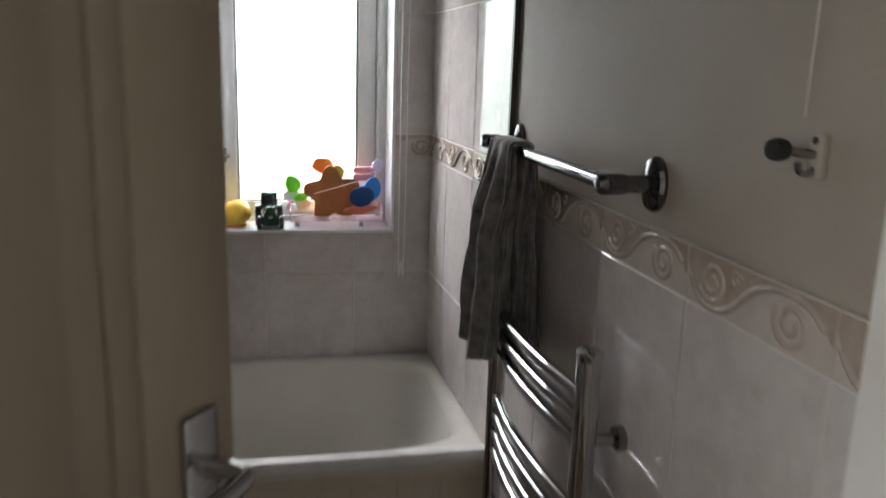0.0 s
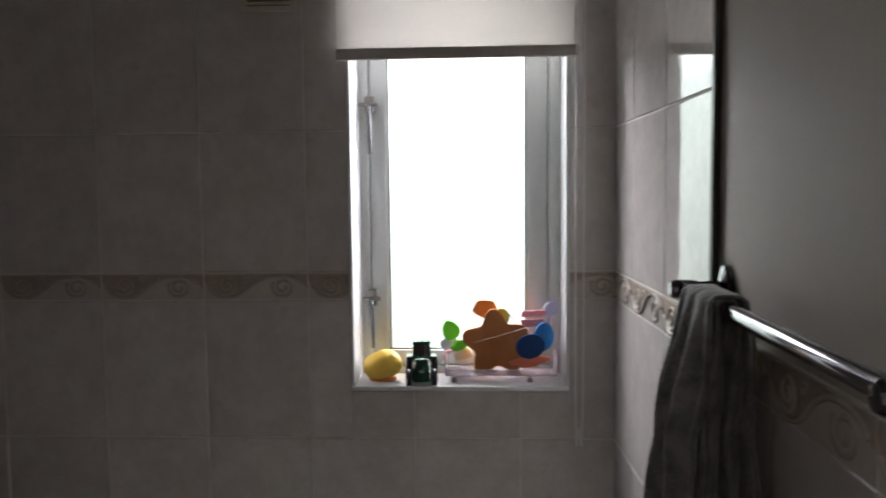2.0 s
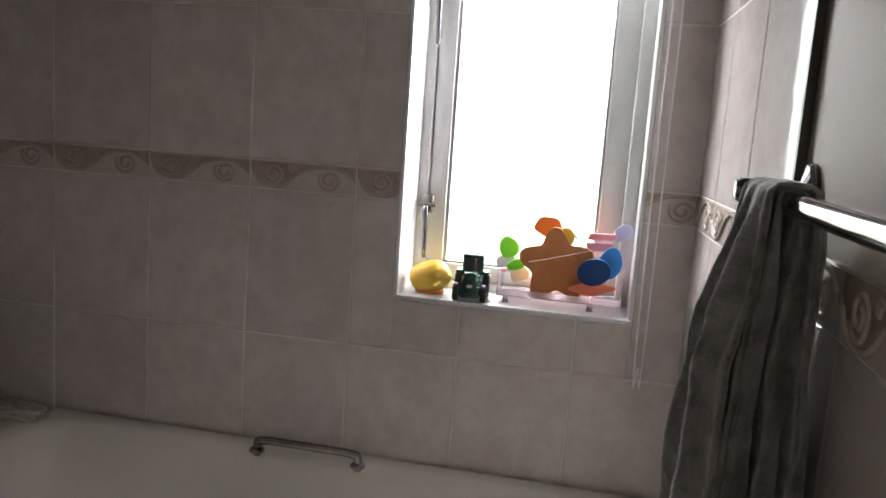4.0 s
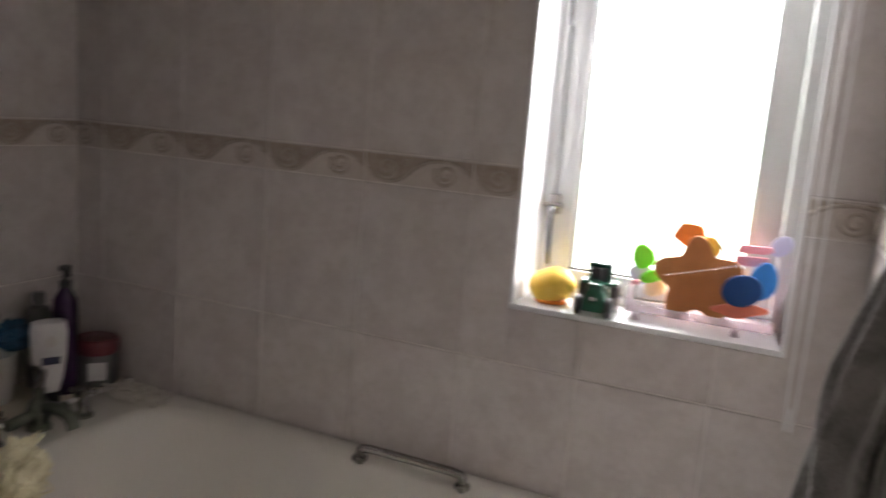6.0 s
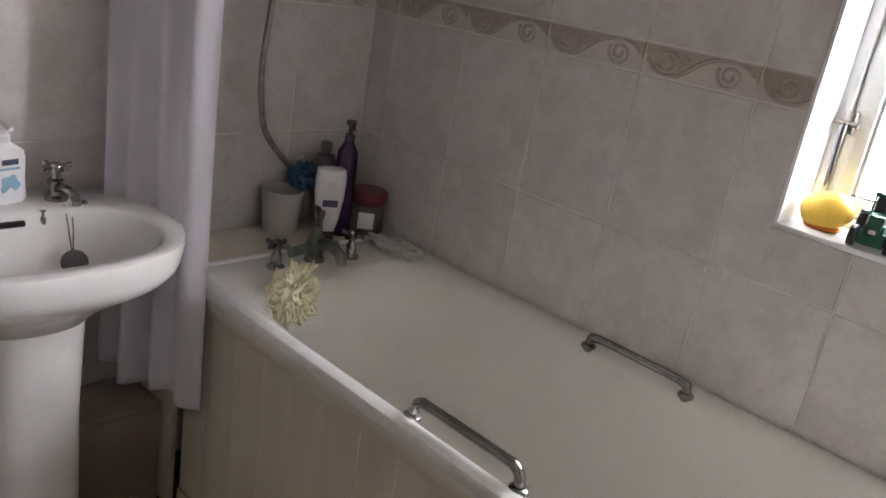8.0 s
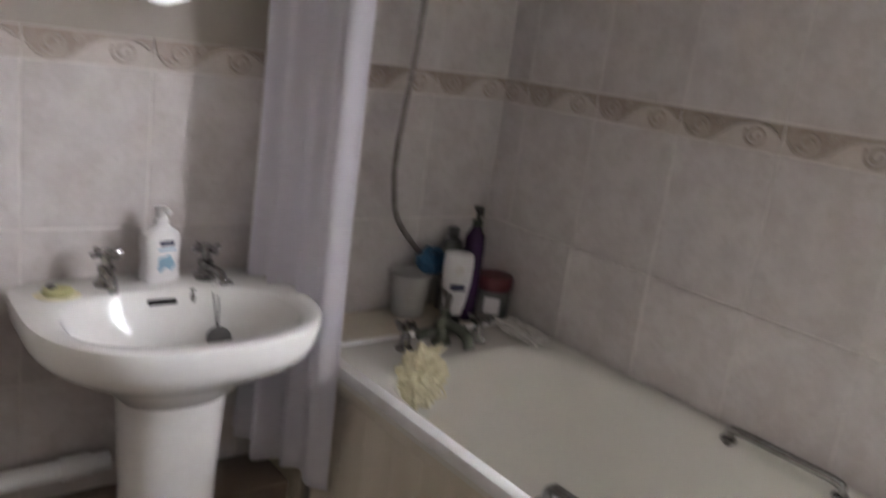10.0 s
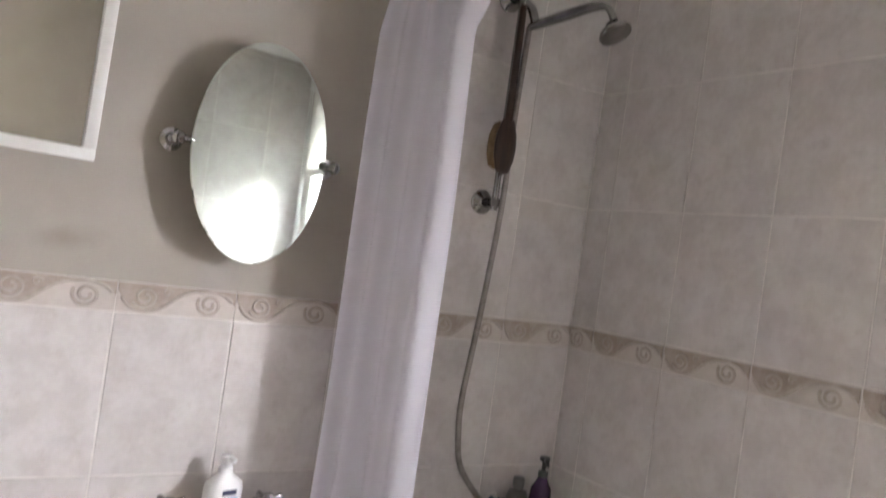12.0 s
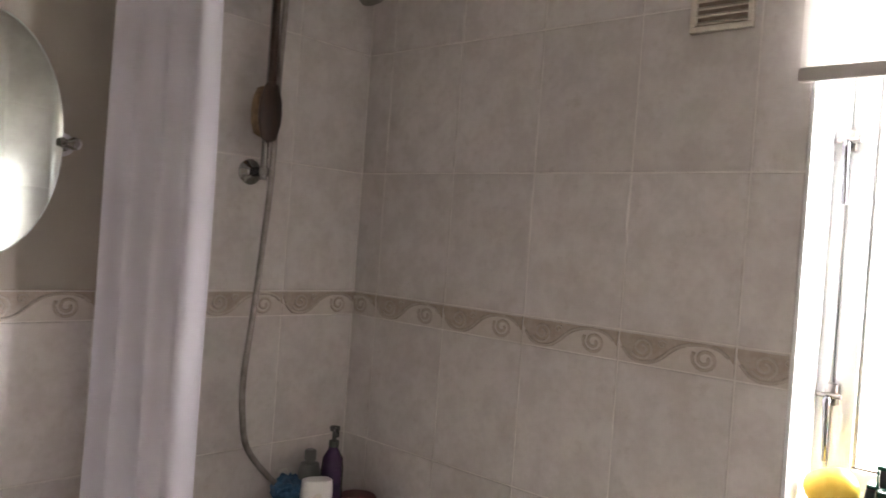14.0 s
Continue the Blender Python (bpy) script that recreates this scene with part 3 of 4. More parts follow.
BZ = 0.80
outer = [basin_ring(0.36, BZ - 0.2), basin_ring(0.5, BZ - 0.155), basin_ring(0.74, BZ - 0.112), basin_ring(0.9, BZ - 0.083), basin_ring(0.955, BZ - 0.066), basin_ring(0.975, BZ - 0.052), basin_ring(0.998, BZ - 0.016), basin_ring(0.992, BZ - 0.003), basin_ring(0.97, BZ)]
inner = [oval(0.27, 0, 0.158, 0.232, BZ - 0.001, 2.5, 72), oval(0.27, 0, 0.150, 0.222, BZ - 0.01, 2.5, 72), oval(0.265, 0, 0.135, 0.205, BZ - 0.05, 2.5, 72),
         oval(0.26, 0, 0.105, 0.165, BZ - 0.1, 2.4, 72), oval(0.255, 0, 0.06, 0.09, BZ - 0.135, 2.2, 72), oval(0.25, 0, 0.022, 0.022, BZ - 0.142, 2, 72)]
part("bowl", loft(outer + inner), M_CERAMIC, basin, angle=50)
part("pedestal", loft([oval(0.2, 0, 0.115, 0.118, 0.0, 3, 40), oval(0.2, 0, 0.112, 0.115, 0.03, 3, 40), oval(0.2, 0, 0.092, 0.094, 0.12, 2.8, 40), oval(0.2, 0, 0.09, 0.094, 0.4, 2.8, 40), oval(0.2, 0, 0.1, 0.106, BZ - 0.18, 2.6, 40)]), M_CERAMIC, basin)
part("waste", lathe([(0.02, 0), (0.021, 0.003), (0.012, 0.004), (0.0, 0.002)], 20, m=pose(0.25, 0, BZ - 0.142)), M_DULL, basin)
# solid dark block, the shade inside the slot given as colour
part("overflow_slot", box(0.121, 0.132, -0.03, 0.03, BZ - 0.034, BZ - 0.022, 0.003), M_DARK, basin, "overflow slot with its shade as dark colour")


def basin_tap(x, y, z, turn, bent):
    t = thing("basin_tap", x, y, z, "old chrome cross-head basin pillar tap", "tap", "basin taps", turn=turn)
    t.scale = (1.08, 1.08, 0.92)
    part("body", lathe([(0.022, 0), (0.022, 0.006), (0.015, 0.012), (0.013, 0.03), (0.016, 0.036), (0.016, 0.046), (0.009, 0.05), (0.009, 0.066), (0.0, 0.066)], 20), M_DULL, t)
    part("spout", tube([(0.01, 0, 0.03), (0.035, 0, 0.036), (0.062, 0, 0.034), (0.074, 0, 0.024), (0.075, 0, 0.012)], lambda q: 0.0105 - 0.002 * q, 12), M_DULL, t)
    head = part("cross_head", lathe([(0.012, 0.064), (0.013, 0.07), (0.013, 0.08), (0.008, 0.086), (0, 0.087)], 16), M_DULL, t)
    for k in range(4):
        a = radians(45 * bent + 90 * k)
        part("arm", tube([(0.008 * math.cos(a), 0.008 * math.sin(a), 0.075), (0.022 * math.cos(a), 0.022 * math.sin(a), 0.076), (0.031 * math.cos(a), 0.031 * math.sin(a), 0.076)], lambda q: 0.0045 + 0.003 * q * q, 8), M_DULL, head)
    return t


basin_tap(0.075, -1.085, BZ - 0.001, -6, 0.6)
basin_tap(0.075, -0.875, BZ - 0.001, 6, 0.2)
chain = thing("plug_chain", 0.118, -0.877, BZ, "basin plug hanging on a metal chain", "plug")
for dy in (0.0, 0.012):
    part("chain", tube([(0.0, dy, 0.0), (0.024, dy * 0.9 - 0.002, -0.03), (0.048, dy * 0.5 - 0.006, -0.06), (0.072, -0.01, -0.088)], 0.0017, 6), M_DULL, chain)
part("plug", lathe([(0.0, -0.014), (0.022, -0.014), (0.026, 0.0), (0.026, 0.009), (0.012, 0.014), (0.0, 0.014)], 24, m=pose(0.085, -0.012, -0.095, 20, 50, 0)), M_GREY, chain)
part("stay", lathe([(0.009, 0), (0.009, 0.005), (0.004, 0.008)], 12, m=pose(0.0, 0.04, -0.002)), M_DULL, chain)
part("short_stay", lathe([(0.0, -0.03), (0.006, -0.026), (0.0065, -0.014), (0.003, -0.008), (0.003, 0.0), (0.007, 0.002), (0, 0.004)], 12, m=pose(0.006, -0.043, -0.008)), M_DULL, chain)
soap = thing("soap_bar", 0.115, -1.185, BZ, "worn pale green soap bar on the basin corner", "soap")
part("bar", lathe([(0.0, 0), (0.018, 0), (0.024, 0.007), (0.022, 0.015), (0.013, 0.019), (0, 0.019)], 24, sx=1.0, sy=1.25), M_SOAPG, soap)
part("residue", lathe([(0.0, 0), (0.036, 0), (0.038, 0.0015), (0.026, 0.002), (0, 0.002)], 24, sx=0.9, sy=1.15), M_LOOFAH, soap, "yellowish soap residue")

part("dark_remnant", lathe([(0.0, 0.0), (0.008, 0.0), (0.009, 0.004), (0.005, 0.008), (0, 0.009)], 14, m=pose(0.004, -0.012, 0.0175)), M_GREY, soap, "small dark soap remnant")

hand = thing("soap_dispenser", 0.06, -0.972, BZ, "white plastic liquid soap pump bottle with blue print", "bottle", turn=14)
hand.scale = (1.15, 1.22, 1.04)
part("bottle", loft([oval(0, 0, 0.02, 0.031, 0, 3, 32), oval(0, 0, 0.023, 0.035, 0.006, 3, 32), oval(0, 0, 0.022, 0.033, 0.04, 2.8, 32), oval(0, 0, 0.0225, 0.035, 0.085, 2.8, 32), oval(0, 0, 0.021, 0.033, 0.1, 2.6, 32), oval(0, 0, 0.012, 0.016, 0.114, 2, 32), oval(0, 0, 0.011, 0.012, 0.118, 2, 32)]), M_BOTTLE, hand)
pump = part("pump", lathe([(0.0125, 0.118), (0.0125, 0.13), (0.0098, 0.132), (0.0095, 0.142), (0.011, 0.143), (0.011, 0.153), (0.0, 0.155)], 18), M_BOTTLE, hand)
part("nozzle", tube([(0.0, 0, 0.149), (0.014, 0.002, 0.149), (0.022, 0.003, 0.146)], 0.0052, 8), M_BOTTLE, pump)
part("print_word", box(0.0222, 0.0238, -0.014, 0.014, 0.078, 0.089, 0.0008), M_NAVY, hand, "dark blue printed word bar")
part("print_line", box(0.0222, 0.0236, -0.017, 0.017, 0.068, 0.073, 0.0008), M_TEAL, hand)
part("print_motif", slab(blob(0, 0.038, 0.016, 0.02, ((5, 0.12, 0.4),)), 0, 0.0018, 0.0005), M_TEAL, hand, "pale blue printed patch").matrix_basis = pose(0.0222, 0, 0, 0, 0, 90)

# toilet cistern
cis = thing("toilet_cistern", 0, -1.559, 0.46, "white ceramic toilet cistern on the wall", "cistern")
part("tank", loft([oval(0.098, 0, 0.085, 0.165, 0, 6, 40), oval(0.1, 0, 0.092, 0.178, 0.01, 7, 40), oval(0.103, 0, 0.1, 0.188, 0.33, 7, 40)]), M_CERAMIC, cis)
part("lid", loft([oval(0.107, 0, 0.104, 0.198, 0.331, 7, 40), oval(0.107, 0, 0.107, 0.203, 0.336, 7, 40), oval(0.107, 0, 0.107, 0.203, 0.362, 7, 40), oval(0.107, 0, 0.1, 0.195, 0.371, 6, 40)]), M_CERAMIC, cis)
fl = part("flush_lever", lathe([(0.018, 0), (0.018, 0.008), (0.01, 0.012), (0.01, 0.02)], 18, m=pose(0.203, 0.14, 0.27, 0, 90, 0)), M_CHROME, cis, "chrome flush lever")
part("lever_arm", tube([(0.222, 0.14, 0.27), (0.228, 0.11, 0.267), (0.226, 0.06, 0.262)], lambda q: 0.009 - 0.003 * q), M_CHROME, fl)


# ---- oval tilting mirror, framed mirror ----
mir = thing("oval_mirror", 0.062, -0.995, 1.603, "frameless oval mirror on chrome swivel brackets", "mirror")
tilt = pose(0, 0, 0, 0, -1.2, 2.5)
bm = bmesh.new()
rings = []
for s, x in ((0.985, -0.004), (1.0, -0.002), (1.0, 0.0018), (0.985, 0.0024)):
    rings.append([tilt @ Vector((x, 0.15 * s * math.cos(2 * math.pi * k / 72), 0.235 * s * math.sin(2 * math.pi * k / 72))) for k in range(72)])
part("glass", loft(rings), M_MIRROR, mir, smooth=False)
for s in (-1, 1):
    br = part("bracket", lathe([(0.024, 0), (0.024, 0.006), (0.014, 0.01), (0.009, 0.02), (0.009, 0.05), (0.013, 0.056), (0.013, 0.068), (0.006, 0.074)], 20, m=pose(-0.062 - TK, s * 0.172, 0, 0, 90, 0)), M_BRIGHT, mir, "chrome swivel bracket")
    part("pivot", lathe([(0.006, 0), (0.012, 0.004), (0.013, 0.012), (0.007, 0.018), (0.006, 0.026), (0.01, 0.03), (0.008, 0.038), (0, 0.04)], 16, m=pose(0, s * 0.178, 0, 90 * s, 0, 0)), M_DULL, br)

fm = thing("framed_mirror", -TK, -1.52, 1.53, "wall mirror in a thin white frame", "mirror")
fm.matrix_basis = pose(-TK, -1.52, 1.53, 0, 4.5, 0)
M_PLATE = material("wall_mirror_glass", (0.86, 0.85, 0.82), (0.83, 0.82, 0.79), 0.04, 1.0, scale=4, fine=40, bump=0)
FW, FH, FT = 0.211, 0.56, 0.024
part("glass", box(0.004, 0.012, -FW + FT, FW - FT, FT, FH - FT), M_PLATE, fm, smooth=False)
for a, b, c, d in ((-FW, FW, 0, FT), (-FW, FW, FH - FT, FH), (-FW, -FW + FT, FT, FH - FT), (FW - FT, FW, FT, FH - FT)):
    part("frame_bar", box(0.0, 0.028, a, b, c, d, 0.003), M_WHITE, fm, "white frame bar")

# ---- shower ----
sh = thing("shower_rail", -0.0, -0.373, 1.598, "chrome shower riser rail with hand shower", "shower")
for z in (0.0, 0.532):
    ro = part("wall_rose", lathe([(0.031, 0), (0.032, 0.006), (0.026, 0.011), (0.02, 0.013), (0.012, 0.02), (0.011, 0.052), (0.014, 0.056), (0.014, 0.068), (0, 0.07)], 24, m=pose(0.0, 0, z, 0, 90, 0)), M_DULL, sh)
part("riser", tube([(0.061, 0, -0.02), (0.061, 0, 0.545)], 0.0085, 14), M_DULL, sh)
part("finial", lathe([(0.0085, 0.545), (0.013, 0.55), (0.013, 0.558), (0.007, 0.565), (0, 0.567)], 16, m=pose(0.061, 0, 0)), M_DULL, sh)
hold = part("holder", tube([(0.061, 0.0, 0.52), (0.085, 0.012, 0.50), (0.1, 0.02, 0.462)], 0.012, 12), M_DULL, sh)
part("handle", tube([(0.088, 0.012, 0.450), (0.12, 0.026, 0.460), (0.19, 0.05, 0.476), (0.25, 0.07, 0.488), (0.29, 0.082, 0.482), (0.312, 0.088, 0.448)], lambda q: 0.009 + 0.0045 * math.sin(3.1 * min(q * 1.35, 1)), 14), M_DULL, sh)
part("shower_head", lathe([(0.012, 0.03), (0.018, 0.02), (0.036, 0.008), (0.04, 0.0), (0.038, -0.006), (0.03, -0.008), (0, -0.008)], 28, m=pose(0.318, 0.09, 0.418, 10, -30, 0)), M_DULL, sh)
part("hose", tube([(0.088, 0.012, 0.452), (0.080, 0.016, 0.38), (0.076, 0.014, 0.2), (0.07, 0.018, 0.0), (0.066, 0.008, -0.2), (0.065, -0.004, -0.35), (0.065, -0.018, -0.5), (0.065, -0.014, -0.587), (0.066, 0.006, -0.675), (0.068, 0.075, -0.757), (0.09, 0.13, -0.81), (0.14, 0.13, -0.85), (0.215, 0.09, -0.86)], 0.0078, 12, steps=12), M_HOSE, sh, "ribbed metal shower hose")
brush = thing("back_brush", 0.08, -0.382, 2.10, "dark wooden long-handled back brush hanging from the rail", "brush")
part("handle", tube([(0.0, 0.0, 0.0), (0.002, 0.0, -0.12), (0.004, -0.001, -0.24), (0.006, -0.002, -0.30)], lambda q: 0.009 + 0.002 * q, 10), M_WOOD, brush)
part("head", lathe([(0.0, -0.075), (0.02, -0.066), (0.031, -0.03), (0.033, 0.0), (0.03, 0.03), (0.018, 0.066), (0.0, 0.075)], 24, sx=0.36, sy=1.0, m=pose(0.008, -0.002, -0.36)), M_WOOD, brush)
part("bristles", lathe([(0.0, -0.062), (0.018, -0.054), (0.027, -0.025), (0.028, 0.0), (0.026, 0.025), (0.016, 0.054), (0.0, 0.062)], 24, sx=0.6, sy=1.0, m=pose(-0.010, -0.015, -0.36)), M_BRISTLE, brush, "tan bristles")
part("loop", tube([(0, 0, -0.005), (-0.004, 0.008, 0.02), (-0.012, 0.016, 0.028), (-0.014, 0.02, 0.01)], 0.0018, 6), M_NET, brush)

# curtain on its rail
rod = thing("curtain_rail", 0, -0.70, 2.215, "white shower curtain rail along the bath", "curtain rail")
part("rod", tube([(0.0, 0, 0), (W, 0, 0)], 0.011, 12), M_WHITE, rod)
for x, r in ((0.0, 90), (W, -90)):
    part("end_socket", lathe([(0.024, 0), (0.024, 0.008), (0.015, 0.012)], 18, m=pose(x, 0, 0, 0, r, 0)), M_WHITE, rod)
cur = thing("shower_curtain", 0.22, -0.71, 0.365, "white cloth shower curtain bunched beside the basin", "curtain")
bm = bmesh.new()
NU, NV = 120, 84
grid = []
for j in range(NV + 1):
    v = j / NV
    z = 1.825 * v
    top = max(0, (v - 0.865) / 0.135)
    pinch = 1 - 0.42 * top ** 0.8
    ear = max(0, 1 - (0.885 - v) / 0.03) if v < 0.885 else max(0, 1 - (v - 0.885) / 0.115)
    row = []
    for i in range(NU + 1):
        u = i / NU
        wide = 0.5 + (u - 0.5) * pinch
        px = 0.016 + 0.014 * (1 - u) * math.exp(-((v - 0.38) / 0.22) ** 2) + 0.007 * u * math.exp(-((v - 0.66) / 0.16) ** 2) + (0.29 + 0.03 * (1 - v) ** 2) * wide + 0.066 * ear * max(0, (u - 0.72) / 0.28) ** 1.3 - 0.22
        py = -0.744 + 0.065 * wide + 0.71 - 0.03 * (1 - u) * (1 - v) ** 2
        fold = math.sin(2 * math.pi * (4.0 * u + 0.10 * math.sin(3.1 * v + 1.5 * u)) + 0.9 + 0.9 * v) + 0.4 * math.sin(2 * math.pi * 2.1 * u + 2.2 * v + 0.4)
        amp = 0.023 * (0.75 + 0.3 * math.sin(3 * v + 5 * u)) * (1.1 - 0.35 * v) 
        fine = 0.0010 * noise.noise((u * 12, v * 4, 1.3)) + 0.005 * noise.noise((u * 5, v * 2.4, 5.3))
        off = fold * amp + fine
        hem = (0.010 * math.sin(11 * u) + 0.02 * (1 - u) ** 2) * (1 - v) ** 6
        row.append(bm.verts.new((max(px - 0.25 * off, -0.214), py + 0.97 * off, z + hem)))
    grid.append(row)
for j in range(NV):
    for i in range(NU):
        bm.faces.new((grid[j][i], grid[j][i + 1], grid[j + 1][i + 1], grid[j + 1][i]))
ob = part("cloth", bm, M_CURTAIN, cur, angle=180)
so = ob.modifiers.new("thick", "SOLIDIFY")
so.thickness = 0.0012
for k in range(6):
    part("ring", tube([(-0.06 + 0.024 * k + 0.022 * math.sin(a) * 0.3, 0.01 + 0.017 * math.cos(a), 1.843 + 0.024 * math.sin(a)) for a in [2 * math.pi * q / 12 for q in range(13)]], 0.0018, 6, smooth=False), M_WHITE, cur)


# ---- things at the tap end ----
def bath_tap_head(x, y):
    t = thing("bath_tap", x, y, RIM, "old chrome cross-head bath tap", "tap", "bath taps")
    part("body", lathe([(0.022, 0), (0.022, 0.006), (0.014, 0.012), (0.013, 0.035), (0.009, 0.04), (0.009, 0.05), (0, 0.05)], 20), M_DULL, t)
    head = part("cross_head", lathe([(0.012, 0.05), (0.013, 0.056), (0.013, 0.066), (0.007, 0.072), (0, 0.072)], 16), M_DULL, t)
    for k in range(4):
        a = radians(20 + 90 * k)
        part("arm", tube([(0.006 * math.cos(a), 0.006 * math.sin(a), 0.06), (0.03 * math.cos(a), 0.03 * math.sin(a), 0.061)], lambda q: 0.0045 + 0.0025 * q, 8), M_DULL, head)


bath_tap_head(0.275, -0.452)
bath_tap_head(0.29, -0.235)
mx = thing("bath_mixer", 0.27, -0.335, RIM, "tarnished bath mixer body with hose outlet", "mixer tap")
part("body", lathe([(0.026, 0), (0.026, 0.008), (0.02, 0.014), (0.022, 0.03), (0.025, 0.045), (0.02, 0.062), (0.013, 0.07), (0.013, 0.09), (0, 0.092)], 22), M_MIXER, mx)
part("bridge", tube([(0.0, -0.075, 0.03), (0, 0, 0.036), (0.005, 0.065, 0.03)], 0.013, 12), M_MIXER, mx)
part("spout", tube([(0.01, 0, 0.05), (0.05, 0.004, 0.055), (0.085, 0.006, 0.045), (0.098, 0.007, 0.02)], 0.014, 14), M_MIXER, mx)
part("hose_outlet", tube([(0.0, 0, 0.085), (-0.03, 0.03, 0.095), (-0.055, 0.055, 0.1)], 0.009, 12), M_DULL, mx)

cup = thing("plastic_cup", 0.058, -0.292, RIM, "plain off-white plastic tumbler on the bath ledge", "cup")
cup.scale = (1.18, 1.18, 1.06)
part("cup", lathe([(0.0, 0.0), (0.036, 0.0), (0.038, 0.004), (0.047, 0.108), (0.0475, 0.11), (0.0455, 0.11), (0.036, 0.006), (0.0, 0.005)], 32), M_CUP, cup)
pf = thing("bath_pouf", 0.085, -0.25, RIM + 0.155, "blue net bath pouf hung on the hose", "bath pouf")
bm = bmesh.new()
bmesh.ops.create_icosphere(bm, subdivisions=4, radius=0.040)
for v in bm.verts:
    d = v.co.normalized()
    v.co = v.co * (1 + 0.28 * noise.noise(d * 5) + 0.16 * noise.noise(d * 13))
    v.co.z *= 0.9
part("net", bm, M_BLUE, pf)
part("cord", tube([(0, 0, 0.03), (-0.01, 0.0, 0.05), (-0.03, -0.01, 0.04)], 0.002, 6), M_NET, pf)
wb = thing("shampoo_bottle", 0.165, -0.222, RIM, "white plastic bottle standing on its dark cap", "bottle", turn=-28)
part("body", loft([oval(0, 0, 0.017, 0.022, 0.03, 2.6, 32), oval(0, 0, 0.02, 0.03, 0.06, 2.6, 32), oval(0, 0, 0.024, 0.038, 0.12, 2.8, 32), oval(0, 0, 0.023, 0.04, 0.17, 3, 32), oval(0, 0, 0.019, 0.037, 0.196, 3, 32), oval(0, 0, 0.008, 0.026, 0.202, 3, 32)]), M_LABEL, wb)
part("cap", loft([oval(0, 0, 0.017, 0.022, 0.0, 3, 24), oval(0, 0, 0.0175, 0.023, 0.029, 3, 24)]), M_BLACK, wb, "dark cap")
part("print_bar", box(0.0226, 0.0252, -0.02, 0.02, 0.10, 0.118, 0.001), M_NAVY, wb, "dark printed bar")
part("print_mark", slab(blob(0, 0.155, 0.012, 0.014), 0, 0.0016, 0.0004), M_CUP, wb).matrix_basis = pose(0.0236, 0, 0, 0, 0, 90)
pb = thing("pump_bottle", 0.135, -0.15, RIM, "dark purple plastic pump bottle with black pump", "bottle", turn=-30)
pb.scale = (0.94, 0.94, 1.05)
part("body", lathe([(0.0, 0), (0.029, 0), (0.031, 0.005), (0.031, 0.19), (0.028, 0.222), (0.014, 0.244), (0.012, 0.25)], 28), M_PURPLE, pb)
pp = part("pump", lathe([(0.014, 0.25), (0.014, 0.264), (0.006, 0.266), (0.006, 0.288), (0.014, 0.289), (0.014, 0.299), (0, 0.301)], 18), M_BLACK, pb)
part("nozzle", tube([(0, 0, 0.294), (0.03, 0, 0.295), (0.046, 0, 0.286)], 0.0055, 8), M_BLACK, pp)
gb = thing("small_bottle", 0.05, -0.155, RIM, "dark grey translucent toiletry bottle", "bottle")
part("body", lathe([(0.0, 0), (0.03, 0), (0.031, 0.004), (0.031, 0.18), (0.024, 0.2), (0.013, 0.204), (0.013, 0.21)], 24), M_GREY, gb)
part("cap", lathe([(0.016, 0.21), (0.016, 0.232), (0.012, 0.236), (0, 0.236)], 20), M_GREY, gb)
rj = thing("lidded_jar", 0.14, -0.06, RIM, "dark jar with a red lid and white label", "jar")
rj.scale = (1.15, 1.15, 1.05)
part("body", lathe([(0.0, 0), (0.04, 0), (0.043, 0.005), (0.043, 0.072), (0.039, 0.078)], 28), M_GREY, rj)
part("lid", lathe([(0.044, 0.078), (0.046, 0.082), (0.046, 0.108), (0.042, 0.114), (0, 0.116)], 28), M_RED, rj, "dark red screw lid")
part("label", box(0.0425, 0.0445, -0.019, 0.019, 0.018, 0.062, 0.001), M_LABEL, rj, "white paper label").matrix_basis = pose(0, 0, 0, 0, 0, -42)
lf = thing("net_scrub", 0.395, -0.485, RIM - 0.015, "pale yellow net scrub hanging over the bath edge", "net scrub")
lf.scale = (1.2, 1.22, 1.1)
rng = random.Random(4)
bm = bmesh.new()
bmesh.ops.create_icosphere(bm, subdivisions=5, radius=0.05)
for v in bm.verts:
    d = v.co.normalized()
    ruff = 0.34 * noise.noise(d * 4 + Vector((3, 1, 2))) + 0.22 * noise.noise(d * 11) + 0.14 * noise.noise(d * 27)
    v.co = v.co * (0.95 + ruff)
    v.co.x *= 0.7
    v.co.y *= 0.95
    v.co.z *= 1.25
part("net", bm, M_LOOFAH, lf)
for k in range(16):
    a, b = rng.uniform(0, 6.28), rng.uniform(-1.2, 1.2)
    d = Vector((0.75 * math.cos(a) * math.cos(b), 1.15 * math.sin(a) * math.cos(b), 1.25 * math.sin(b)))
    e = d * 0.051 + Vector((rng.uniform(-0.01, 0.01), rng.uniform(-0.018, 0.018), rng.uniform(-0.018, 0.018)))
    part("frill", tube([d * 0.04, e, d * 0.045 + Vector((0, rng.uniform(-0.03, 0.03), rng.uniform(-0.03, 0.03)))], 0.0022, 5, None, 5), M_LOOFAH, lf)
st = thing("soap_net", 0.26, -0.075, RIM, "tangled white string soap net on the rim", "soap net")
bm = bmesh.new()
pts = [(rng.uniform(-0.07, 0.13), rng.uniform(-0.05, 0.035), rng.uniform(0.004, 0.024)) for q in range(46)]
tube(pts, 0.0036, 6, bm, 7)
part("string", bm, M_NET, st)


